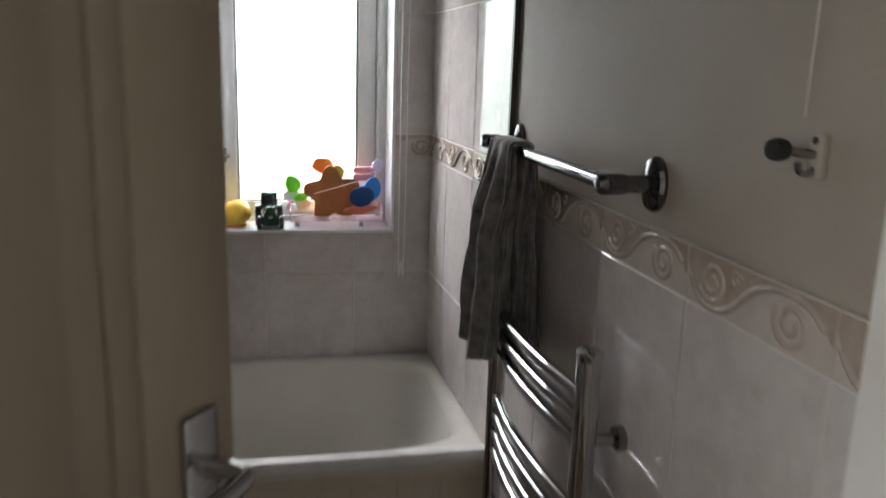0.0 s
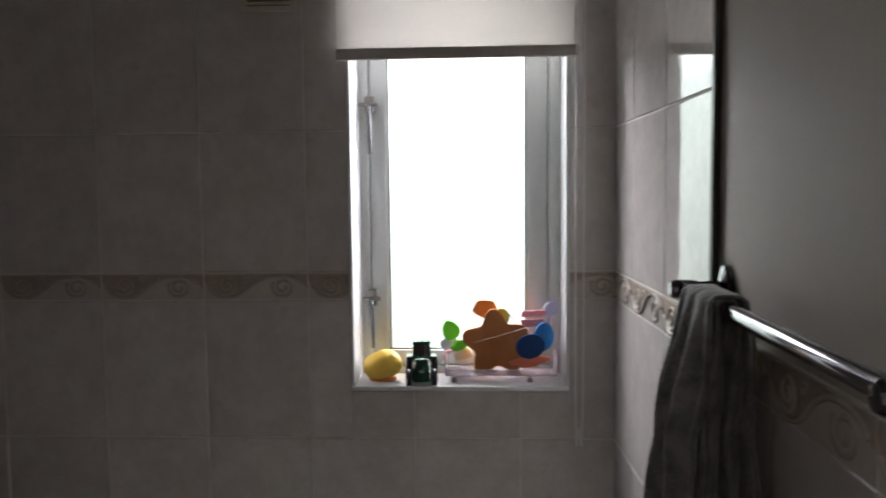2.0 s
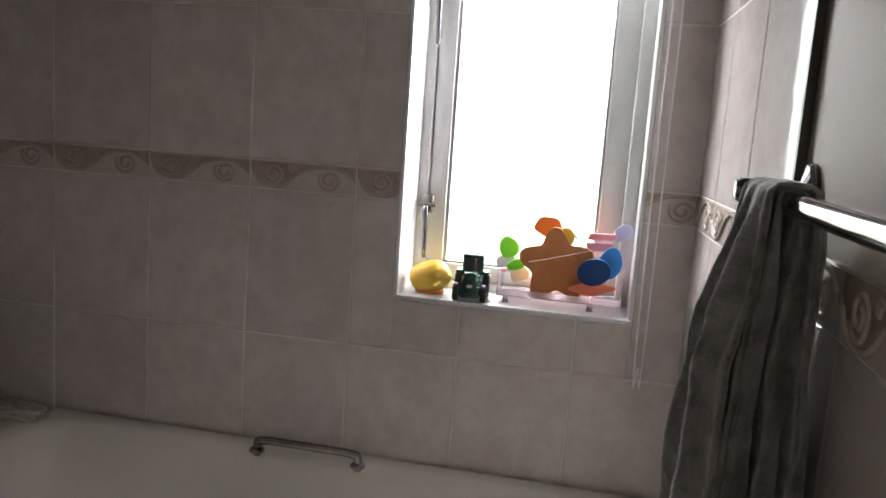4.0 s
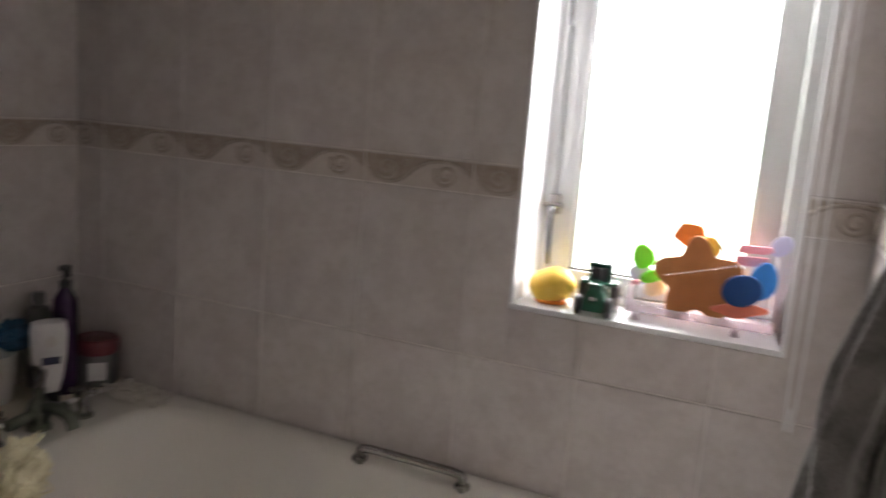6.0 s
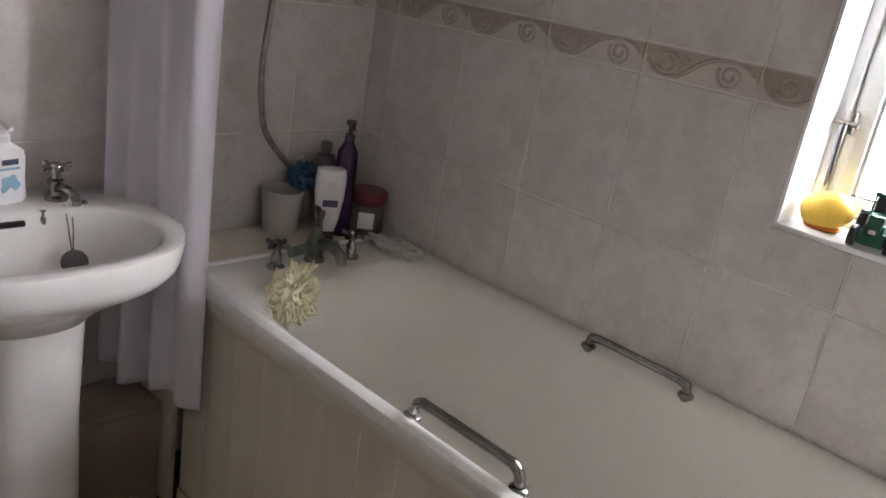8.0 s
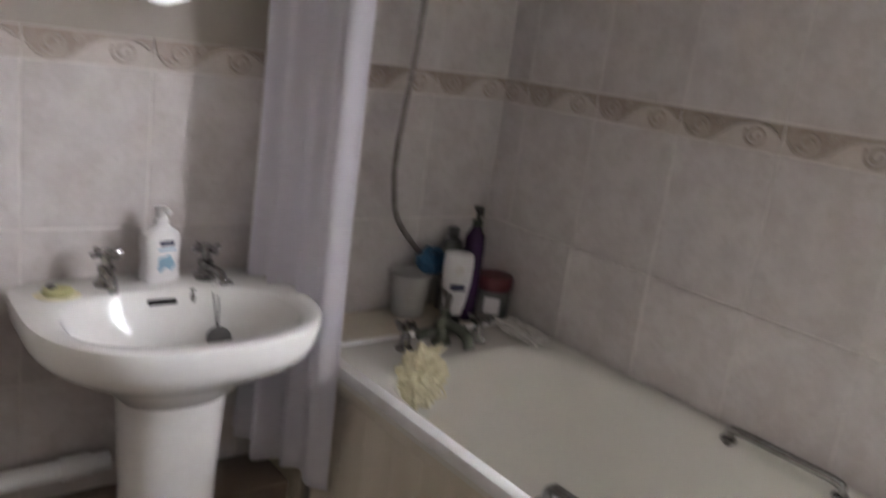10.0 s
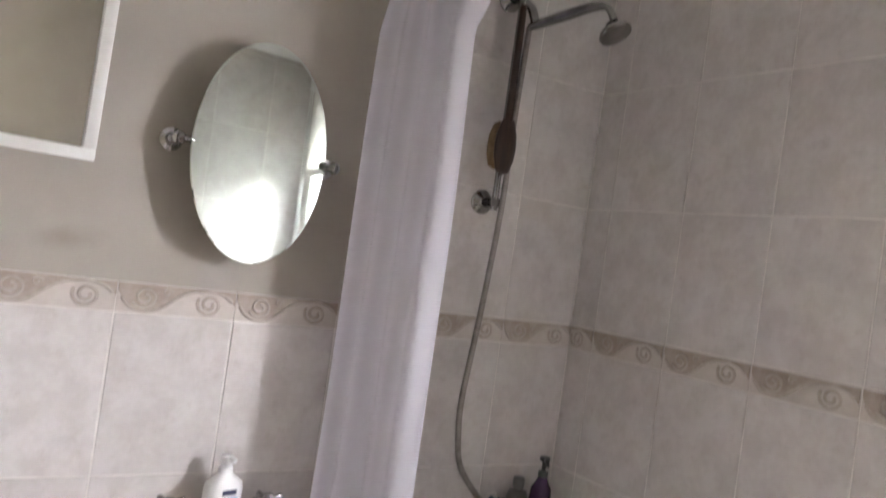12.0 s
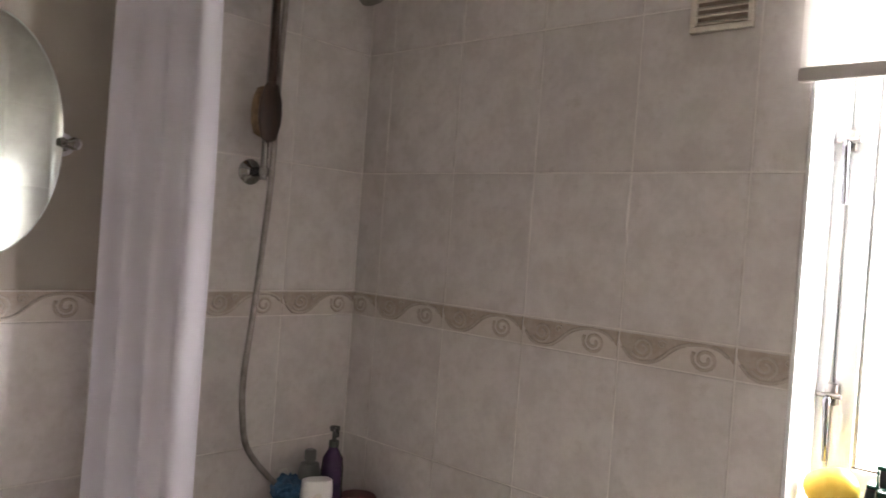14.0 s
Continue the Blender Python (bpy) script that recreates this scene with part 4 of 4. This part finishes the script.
# ---- vent ----
vent = thing("air_vent", 1.024, 0, 1.911, "yellowed square plastic wall vent grille", "vent")
# brown sheet, its colour imitates the dim gaps between the slats
part("gap_shade", box(-0.055, 0.055, -0.004, 0.0, 0.008, 0.118), M_BOXING, vent)
for a, b, c, d in ((-0.064, 0.064, 0, 0.012), (-0.064, 0.064, 0.114, 0.126), (-0.064, -0.052, 0.012, 0.114), (0.052, 0.064, 0.012, 0.114)):
    part("frame_bar", box(a, b, -0.014, 0, c, d, 0.002), M_VENT, vent)
for k in range(7):
    part("slat", box(-0.052, 0.052, -0.006, 0.006, -0.0018, 0.0018, 0.0006), M_VENT, vent, smooth=False).matrix_basis = pose(0, -0.008, 0.019 + 0.0147 * k, 35, 0, 0)

# ---- right wall: towel bar, towel, radiator, hook ----
RZ = 1.354
tb = thing("towel_bar", W + TK, -1.04, RZ, "chrome wall towel bar with oval rosettes", "towel bar")
for y in (-0.288, 0.288):
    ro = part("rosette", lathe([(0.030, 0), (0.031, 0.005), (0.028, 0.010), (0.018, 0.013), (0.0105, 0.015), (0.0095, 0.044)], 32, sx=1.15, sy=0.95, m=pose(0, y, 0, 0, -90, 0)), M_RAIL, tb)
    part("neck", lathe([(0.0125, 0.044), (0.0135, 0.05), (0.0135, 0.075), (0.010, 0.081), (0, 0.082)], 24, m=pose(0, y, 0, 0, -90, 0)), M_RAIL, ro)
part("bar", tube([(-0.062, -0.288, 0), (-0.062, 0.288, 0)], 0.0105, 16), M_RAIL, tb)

tw = thing("hand_towel", W - 0.054, -0.885, RZ, "dark grey towel draped over the bar", "towel")
NU, NV = 60, 90
for k, nm in ((0, "inner_fold"), (1, "middle_fold"), (2, "outer_cloth")):
    bm = bmesh.new()
    g = []
    for j in range(NV + 1):
        s = (j / NV) * 2 - 1
        row = []
        for i in range(NU + 1):
            u = i / NU - 0.5
            drop = max(0, abs(s) - 0.03)
            length = (0.40 if s < 0 else 0.37) - 0.012 * (2 - k)
            z = 0.012 + 0.0025 * k - length * drop - 0.012 * u * drop
            side = 0.012 + 0.0045 * k + (0.002 + 0.009 * k) * drop ** 0.6
            side = math.copysign(side, s) if abs(s) > 0.03 else side * s / 0.03
            side -= 0.012 * max(0, 1 - ((u + 0.25) / 0.75) ** 2) * min(1, drop * 2.5)
            if s < 0 and k == 2:
                side -= 0.010 * (1 - 4 * u * u) * min(1, drop * 2)
            y = -0.012 + u * (0.225 - 0.006 * (2 - k)) * (0.50 + 0.62 * drop ** 0.7 - 0.12 * drop) + 0.03 * drop
            deep = math.sin(15 * u + 0.9 * k + 1.6 * drop + 0.8 * math.sin(5 * drop)) + 0.5 * math.sin(31 * u + 2.0 - 2.2 * drop)
            fold = (0.0085 * deep + 0.007 * noise.noise((u * 6, abs(s) * 3 + u * 2, 4 + 2 * k)) + 0.004 * noise.noise((u * 9 + s * 4, s * 9, 3))) * min(1, drop * 3 + 0.1)
            near = 0.010 * noise.noise((abs(s) * 5, k * 3.1, 2 if s < 0 else 7)) * (1 - u * 2) * 0.5
            row.append(bm.verts.new((side + fold, y + near + 0.005 * noise.noise((u * 4, s * 5, 2)), z + (0.008 * math.sin(7 * u) if drop > 0.9 else 0))))
        g.append(row)
    for j in range(NV):
        for i in range(NU):
            bm.faces.new((g[j][i], g[j][i + 1], g[j + 1][i + 1], g[j + 1][i]))
    ob = part(nm, bm, M_TOWEL, tw, angle=180)
    so = ob.modifiers.new("thick", "SOLIDIFY")
    so.thickness = 0.004

rad = thing("towel_radiator", W - 0.066, -1.12, 0.14, "chrome ladder towel radiator on the tiled wall", "radiator")
RH = 0.985
for y in (-0.21, 0.21):
    part("post", tube([(0, y, 0), (0, y, RH)], 0.0165, 18), M_CHROME, rad)
    part("post_cap", lathe([(0.0165, 0), (0.0175, 0.003), (0.0175, 0.012), (0.01, 0.017), (0, 0.018)], 18, m=pose(0, y, RH)), M_CHROME, rad)
    for z in (0.12, 0.86):
        part("wall_bracket", lathe([(0.018, 0), (0.018, 0.012), (0.009, 0.016), (0.009, 0.052)], 16, m=pose(0.066, y * 0.9, z, 0, -90, 0)), M_DULL, rad)
for z in (0.93, 0.895, 0.86, 0.76, 0.725, 0.69, 0.655, 0.55, 0.515, 0.48, 0.445, 0.34, 0.305, 0.27, 0.235, 0.12, 0.085, 0.05):
    part("bar", tube([(0.0, -0.21, z), (-0.012, -0.1, z), (-0.016, 0, z), (-0.012, 0.1, z), (0.0, 0.21, z)], 0.0105, 12, steps=5), M_CHROME, rad)
hk = thing("robe_hook", W + TK, -1.629, 1.424, "small chrome robe hook with a dark knob", "hook")
hk.scale = (1.0, 0.95, 0.95)
part("plate", box(-0.009, 0, -0.009, 0.009, -0.022, 0.02, 0.003), M_PAINT, hk, "taupe painted base plate")
for z in (0.013, -0.016):
    part("screw", lathe([(0.0035, 0), (0.0035, 0.0015), (0, 0.002)], 10, m=pose(-0.009, 0, z, 0, -90, 0)), M_BLACK, hk)
part("stem", tube([(-0.006, 0, 0.0), (-0.02, 0.002, 0.001), (-0.036, 0.003, 0.004)], 0.0045, 10), M_DULL, hk)
part("knob", lathe([(0.005, 0), (0.0095, 0.003), (0.011, 0.009), (0.0095, 0.015), (0, 0.018)], 20, sy=1.25, m=pose(-0.034, 0.003, 0.004, 0, -90, 0)), M_DARK, hk, "dark oval knob")
part("lower_hook", tube([(-0.006, 0, -0.012), (-0.014, 0, -0.018), (-0.022, 0, -0.015), (-0.024, 0, -0.007)], 0.0032, 8), M_DULL, hk)
cable = thing("wall_cable", W + TK - 0.002, -1.601, 1.455, "thin white cable running up the wall", "cable")
part("cable", tube([(0, 0, 0), (0, 0.001, 0.4), (0, 0, CEIL - 1.457)], 0.0011, 8), M_CUP, cable)

# ---- toys on the sill ----
SZ = WZ0 + 0.012
ball = thing("toy_duck", 1.267, 0.062, SZ, "round yellow vinyl bath toy on the sill", "bath toy")
bm = bmesh.new()
bmesh.ops.create_uvsphere(bm, u_segments=32, v_segments=20, radius=1)
for v in bm.verts:
    v.co = Vector((v.co.x * 0.048, v.co.y * 0.036, 0.036 + v.co.z * (0.038 if v.co.z > 0 else 0.036)))
    v.co.z += 0.004 * math.sin(v.co.x * 60)
    v.co.z = max(v.co.z, 0.0)
part("body", bm, M_YELLOW, ball)
part("base", lathe([(0.0, -0.001), (0.026, -0.001), (0.031, 0.003), (0.03, 0.007), (0.0, 0.01)], 28, sx=1.1, sy=0.8), M_FORANGE, ball, "darker orange base")

tr = thing("toy_tractor", 1.366, 0.03, SZ, "dark green plastic toy tractor facing the room", "toy tractor", turn=4)
tr.scale = (0.95, 1.0, 1.1)
part("body", box(-0.018, 0.018, -0.03, 0.055, 0.02, 0.046, 0.004), M_GREEN, tr)
part("chassis", box(-0.023, 0.023, -0.03, 0.05, 0.008, 0.032, 0.003), M_GREEN, tr)
part("bonnet", box(-0.015, 0.015, -0.034, 0.012, 0.04, 0.06, 0.005), M_GREEN, tr)
part("grille", box(-0.012, 0.012, -0.0365, -0.033, 0.026, 0.052, 0.001), M_GREEN, tr)
part("badge", box(-0.006, 0.006, -0.0375, -0.036, 0.03, 0.036, 0.0005), M_LABEL, tr, "small pale front badge")
cab = part("cab", box(-0.024, 0.024, 0.014, 0.05, 0.082, 0.09, 0.003), M_GREEN, tr)
for x in (-0.021, 0.021):
    for y in (0.017, 0.047):
        part("cab_post", tube([(x, y, 0.045), (x, y, 0.083)], 0.0022, 6), M_GREEN, cab)
part("cab_glass", box(-0.019, 0.019, 0.019, 0.046, 0.048, 0.082, 0.002), M_BLACK, cab, "dark cab windows")
part("seat", box(-0.01, 0.01, 0.028, 0.044, 0.046, 0.062, 0.003), M_BLACK, tr)
for s in (-1, 1):
    part("mudguard", box(s * 0.028 - 0.011, s * 0.028 + 0.011, 0.014, 0.056, 0.05, 0.056, 0.002), M_GREEN, tr)
    for y, r, w in ((0.036, 0.027, 0.016), (-0.022, 0.018, 0.012)):
        wh = part("tyre", lathe([(r * 0.6, -w / 2), (r * 0.94, -w / 2), (r, -w / 3), (r, w / 3), (r * 0.94, w / 2), (r * 0.6, w / 2)], 24, m=pose(s * 0.032, y, r, 0, 90, 0)), M_BLACK, tr)
        part("rim", lathe([(r * 0.6, -w / 2 - 0.001), (r * 0.5, -w / 2 + 0.002), (r * 0.3, -w / 2), (0, -w / 2 - 0.001)] if s < 0 else [(0, w / 2 + 0.001), (r * 0.3, w / 2), (r * 0.5, w / 2 - 0.002), (r * 0.6, w / 2 + 0.001)], 18, m=pose(s * 0.032, y, r, 0, 90, 0)), M_GREEN, wh)
part("exhaust", tube([(0.008, -0.012, 0.058), (0.008, -0.012, 0.085)], 0.0025, 8), M_BLACK, tr)


def foam(name, outline, y, mat, label, depth=0.014, lean=2):
    zs = [z for _, z in outline]
    cx = sum(x for x, _ in outline) / len(outline)
    t = thing(name, cx, y, min(zs), label, "foam toy", "foam bath shapes on the sill")
    part("shape", slab([(x - cx, z - min(zs)) for x, z in outline], 0, depth), mat, t).matrix_basis = pose(0, 0, 0, -lean, 0, 0)
    return t


rack = thing("toy_rack", 1.565, 0.08, SZ, "clear plastic bath toy tray on short legs", "toy tray")
RBASE = 0.02
part("tray", box(-0.14, 0.125, -0.045, 0.052, RBASE - 0.004, RBASE - 0.001, 0.001), M_CLEAR, rack)
for x in (-0.122, 0.062):
    for y in (-0.038, 0.044):
        part("leg", lathe([(0.007, 0), (0.0085, 0.002), (0.0055, 0.006), (0.005, RBASE - 0.004)], 14, m=pose(x, y, 0)), M_CLEAR, rack, "pinkish clear leg")
part("front_lip", box(-0.14, 0.125, -0.0465, -0.0445, RBASE, RBASE + 0.012, 0.0006), M_CLEAR, rack)
part("end_wall", box(-0.142, -0.14, -0.045, 0.052, RBASE - 0.004, RBASE + 0.045, 0.0006), M_CLEAR, rack)
part("end_wall", box(0.125, 0.127, -0.045, 0.052, RBASE - 0.004, RBASE + 0.045, 0.0006), M_CLEAR, rack)
part("tie", tube([(-0.076, -0.042, 0.096), (-0.01, -0.046, 0.115), (0.053, -0.042, 0.134)], 0.0014, 6), M_CLEAR, rack)
FZ = SZ + RBASE


def lobed(cx, cz, r, depth, top, squash=1.0, n=70):
    """A five-lobed outline with one lobe pointing to the angle top."""
    out = []
    for k in range(n):
        a = 2 * math.pi * k / n
        q = r + depth * math.cos(5 * (a - top))
        out.append((cx + q * math.cos(a), cz + q * squash * math.sin(a)))
    return out


foam("foam_shape", lobed(1.546, FZ + 0.069, 0.0705, 0.0145, 1.66), 0.066, M_FBROWN, "large five-lobed orange-brown foam bath star")
foam("foam_shape", lobed(1.52, FZ + 0.150, 0.031, 0.0016, 0.9, 0.72), 0.098, M_FORANGE, "bright orange foam bath shape with a wavy edge")
foam("foam_shape", blob(1.563, FZ + 0.133, 0.017, 0.021, turn=0.4), 0.084, M_YELLOW, "yellow foam bath shape")
foam("foam_shape", blob(1.433, FZ + 0.092, 0.021, 0.027, ((2, 0.08, 0.2), (3, 0.06, 1.0)), turn=0.3), 0.118, M_FGREEN, "lime green rounded foam bath shape")
foam("foam_shape", blob(1.456, FZ + 0.057, 0.024, 0.012, turn=0.35), 0.1, M_FGREEN, "lime green foam bath strip")
foam("foam_shape", blob(1.463, FZ + 0.036, 0.022, 0.021, ((3, 0.1, 0.4),)), 0.112, M_CREAM, "pale cream foam bath shape")
foam("foam_shape", [(1.431 + 0.017 * math.cos(a), FZ + 0.028 + 0.021 * math.sin(a)) for a in (1.2 + 2.3 * k / 10 for k in range(11))] + [(1.431 + 0.009 * math.cos(a), FZ + 0.028 + 0.012 * math.sin(a)) for a in (3.5 - 2.3 * k / 10 for k in range(11))], 0.086, M_FPINK, "pink curved foam bath shape")
foam("foam_shape", blob(1.436, FZ + 0.054, 0.028, 0.021, ((2, 0.12, 0.6),)), 0.126, M_FLILAC, "pale lilac foam bath shape")
foam("foam_shape", blob(1.629, FZ + 0.066, 0.034, 0.031, ((2, 0.06, 0.5),), turn=0.4), 0.042, M_FBLUE, "dark blue oval foam bath shape")
foam("foam_shape", blob(1.66, FZ + 0.084, 0.026, 0.037, ((3, 0.05, 0.5),), turn=-0.35), 0.06, M_FSKY, "bright blue oval foam bath shape")
foam("foam_shape", [(1.607, FZ + 0.129), (1.66, FZ + 0.131), (1.672, FZ + 0.138), (1.668, FZ + 0.146), (1.612, FZ + 0.144)], 0.098, M_FPINK, "pink foam bath strip")
foam("foam_shape", [(1.61, FZ + 0.106), (1.662, FZ + 0.110), (1.668, FZ + 0.118), (1.664, FZ + 0.127), (1.606, FZ + 0.124)], 0.084, M_FPINK, "pink foam bath strip")
foam("foam_shape", blob(1.684, FZ + 0.149, 0.017, 0.023, turn=-0.8), 0.108, M_FLILAC, "pale lilac foam bath shape")
foam("foam_shape", blob(1.628, FZ + 0.028, 0.046, 0.014, ((4, 0.12, 0.3),), turn=0.12), 0.052, M_FCORAL, "coral foam bath shape lying in the tray")
strap = thing("loose_string", 1.545, 0.092, FZ + 0.142, "thin dark string looped among the foam shapes", "string")
part("cord", tube([(0.0, 0.008, 0.0), (0.016, 0.004, 0.007), (0.03, 0.002, 0.0), (0.046, 0.004, -0.02)], 0.0018, 6), M_BLACK, strap)

# ---- tile trim, tiles and border, last ----
part("tile_trim", box(W - 0.004, W + TK - 0.001, -0.707, -0.695, BTOP, CEIL), M_TRIM, wall_right, "dark vertical tile edge trim")
for wall, a in ((wall_left, -0.705), (wall_right, -0.695)):
    x0, x1 = (-TK, -0.002) if wall is wall_left else (W + 0.002, W + TK)
    bm = box(x0, x1, FRONT, a, 0, BTOP - 0.002)
    box(x0, x1, a, 0.002, 0, CEIL, bm=bm)
    if wall is wall_right:
        for v in bm.verts:
            v.co.x -= SKEW * max(0, v.co.y + 0.688)
    part("grout", bm, M_GROUT, wall, smooth=False)
bm = box(-0.002, WX0, 0.002, TK, 0, CEIL)
box(WX1, W + 0.002, 0.002, TK, 0, CEIL, bm=bm)
box(WX0, WX1, 0.002, TK, 0, WZ0, bm=bm)
box(WX0, WX1, 0.002, TK, WZ1, CEIL, bm=bm)
part("grout", bm, M_GROUT, wall_back, smooth=False)

G = 0.0038
tile_cache = {}


def tile_mesh(w, h):
    """A tile with rounded front edges: across in x, up in z, its front face at y = 0 towards -y."""
    key = (round(w, 4), round(h, 4))
    if key not in tile_cache:
        me = bpy.data.meshes.new("tile")
        a, b, e = w / 2, h / 2, min(0.0018, w / 4, h / 4)
        vs = [(x * p, y, z * q) for y, p, q in ((0.0065, a, b), (0.0012, a, b), (0.0, a - e, b - e)) for x, z in ((-1, -1), (1, -1), (1, 1), (-1, 1))]
        fs = [(0, 3, 2, 1), (8, 9, 10, 11)]
        for r in (0, 4):
            fs += [(r + k, r + (k + 1) % 4, r + 4 + (k + 1) % 4, r + 4 + k) for k in range(4)]
        me.from_pydata([tuple(v) for v in vs], [], fs)
        me.materials.append(M_TILE)
        tile_cache[key] = me
    return tile_cache[key]


SCROLL = [(0.0, 0.052), (0.01, 0.032), (0.028, 0.013), (0.052, 0.006), (0.078, 0.009), (0.1, 0.021), (0.117, 0.036), (0.138, 0.049), (0.165, 0.0565), (0.195, 0.0575), (0.22, 0.052), (0.238, 0.04), (0.25, 0.026)]


def spiral(cx, cz, r, turns, start):
    n = int(14 * turns)
    return [(cx + r * (1 - 0.8 * k / n) * math.cos(start + 2 * math.pi * turns * k / n), 0.0, cz + r * (1 - 0.8 * k / n) * 0.9 * math.sin(start + 2 * math.pi * turns * k / n)) for k in range(n + 1)]


border_cache = {}


def border_meshes(u0, u1):
    key = (round(u0, 3), round(u1, 3))
    if key in border_cache:
        return border_cache[key]
    body = box(0.0011, 0.2489, 0.0, 0.0065, 0.0011, 0.0639)
    field = bmesh.new()
    top = [(u, 0.061) for u in (0.248, 0.15, 0.08, 0.002)]
    low = [(p.x, p.z) for p in smooth_path([(u, 0, v) for u, v in SCROLL], 4) if 0.002 < p.x < 0.248]
    f = field.faces.new([field.verts.new((u, -0.0022, v)) for u, v in low + top])
    g = bmesh.ops.extrude_face_region(field, geom=[f])["geom"]
    bmesh.ops.translate(field, vec=(0, 0.0027, 0), verts=[v for v in g if isinstance(v, bmesh.types.BMVert)])
    bmesh.ops.triangulate(field, faces=field.faces)
    bead = bmesh.new()
    tube([(u, -0.0015, v) for u, v in SCROLL if 0 < u < 0.25], 0.004, 6, bead, 4)
    for pts, r in ((spiral(0.056, 0.035, 0.027, 1.7, 3.6), 0.004), (spiral(0.1, 0.047, 0.011, 1.1, 0.3), 0.002), (spiral(0.19, 0.03, 0.028, 1.7, 2.6), 0.0042)):
        tube([(x, -0.0024 if r == 0.002 else 0.0012 if r > 0.0041 else -0.001, z) for x, y, z in pts], r, 6, bead, 1, smooth=False)
    out = []
    for bm, mat, nm in ((body, M_BORDER, "border_tile"), (field, M_FIELD, "field"), (bead, M_SCROLL, "scroll")):
        for co, no in (((u0 + 0.001, 0, 0), (-1, 0, 0)), ((u1 - 0.001, 0, 0), (1, 0, 0))):
            bmesh.ops.bisect_plane(bm, geom=bm.verts[:] + bm.edges[:] + bm.faces[:], plane_co=co, plane_no=no, clear_outer=True)
        bmesh.ops.recalc_face_normals(bm, faces=bm.faces)
        me = bpy.data.meshes.new(nm)
        bm.to_mesh(me)
        bm.free()
        me.materials.append(mat)
        if nm == "scroll":
            me.shade_smooth()
        out.append(me)
    border_cache[key] = out
    return out


def tile_wall(wall, place, joints, u_lo, u_hi, full, hole=None):
    """Tiles between the joints of a wall. place(u, z): the pose of a piece whose front looks into the room; full(u): whether tiled to the ceiling."""
    rows = [BLOW - 0.335 * k for k in range(4, -1, -1)]
    rows[0] = max(rows[0], 0.0)
    rows2 = [BTOP, BTOP + 0.3325, BTOP + 0.665, BTOP + 0.9975, CEIL]
    cells = [(a, b) for a, b in zip(rows, rows[1:])]
    cells2 = [(a, b) for a, b in zip(rows2, rows2[1:])]
    for u0, u1 in zip(joints, joints[1:]):
        a, b = max(u0, u_lo), min(u1, u_hi)
        if b - a < 0.012:
            continue
        for z0, z1 in cells + cells2:
            hi = b
            if z0 >= BTOP - 0.001:
                lim = full(a, b)
                if lim is None:
                    continue
                a2, hi = lim
            else:
                a2 = a
            rects = [(a2 + G / 2, hi - G / 2, z0 + G / 2, z1 - G / 2)]
            if hole:
                hx0, hx1, hz0, hz1 = hole
                out = []
                for r0, r1, q0, q1 in rects:
                    if r1 <= hx0 or r0 >= hx1 or q1 <= hz0 or q0 >= hz1:
                        out.append((r0, r1, q0, q1))
                        continue
                    if r0 < hx0:
                        out.append((r0, hx0, q0, q1))
                    if r1 > hx1:
                        out.append((hx1, r1, q0, q1))
                    if q0 < hz0:
                        out.append((max(r0, hx0), min(r1, hx1), q0, hz0))
                    if q1 > hz1:
                        out.append((max(r0, hx0), min(r1, hx1), hz1, q1))
                rects = out
            for r0, r1, q0, q1 in rects:
                if r1 - r0 < 0.006 or q1 - q0 < 0.006:
                    continue
                t = new("tile", tile_mesh(r1 - r0, q1 - q0))
                t.parent = wall
                t.matrix_basis = place((r0 + r1) / 2, (q0 + q1) / 2) @ pose(0, random.uniform(-0.0003, 0.0003), 0, random.uniform(-0.12, 0.12), 0, random.uniform(-0.12, 0.12))
        spans = [(a, b)]
        if hole:
            hx0, hx1 = hole[0], hole[1]
            spans = [(p, q) for p, q in ((a, min(b, hx0)), (max(a, hx1), b)) if q - p > 0.01]
        for p, q in spans:
            if q - p > 0.245:
                p, q = u0, u1
            body, field, bead = border_meshes(max(p - u0, 0), min(q - u0, 0.25))
            t = new("border_tile", body)
            t.parent = wall
            t.matrix_basis = place(u0, BLOW)
            for nm, me in (("field", field), ("scroll", bead)):
                o = new(nm, me)
                o.parent = t


# back wall: u is x
tile_wall(wall_back, lambda u, z: pose(u, 0, z), [-0.156 + 0.2512 * k for k in range(9)], 0.0, W, lambda a, b: (a, b), (WX0 - 0.001, WX1 + 0.001, WZ0 - 0.001, WZ1 + 0.001))
# left wall: u runs along y, towards the window
LJ = [-1.968 + 0.2463 * k for k in range(9)]
tile_wall(wall_left, lambda u, z: pose(0, u, z, 0, 0, 90), LJ, FRONT, 0.0, lambda a, b: (max(a, -0.705), b) if b > -0.70 else None)
# right wall: u runs along -y, from the window
RJ = [-0.062 + 0.25 * k for k in range(9)]
tile_wall(wall_right, lambda u, z: pose(W - max(0, 0.688 - u) * SKEW, -u, z, 0, 0, -90 + (math.degrees(SKEW) if u < 0.687 else 0)), RJ, 0.0, -FRONT, lambda a, b: (a, min(b, 0.695)) if a < 0.69 else None)
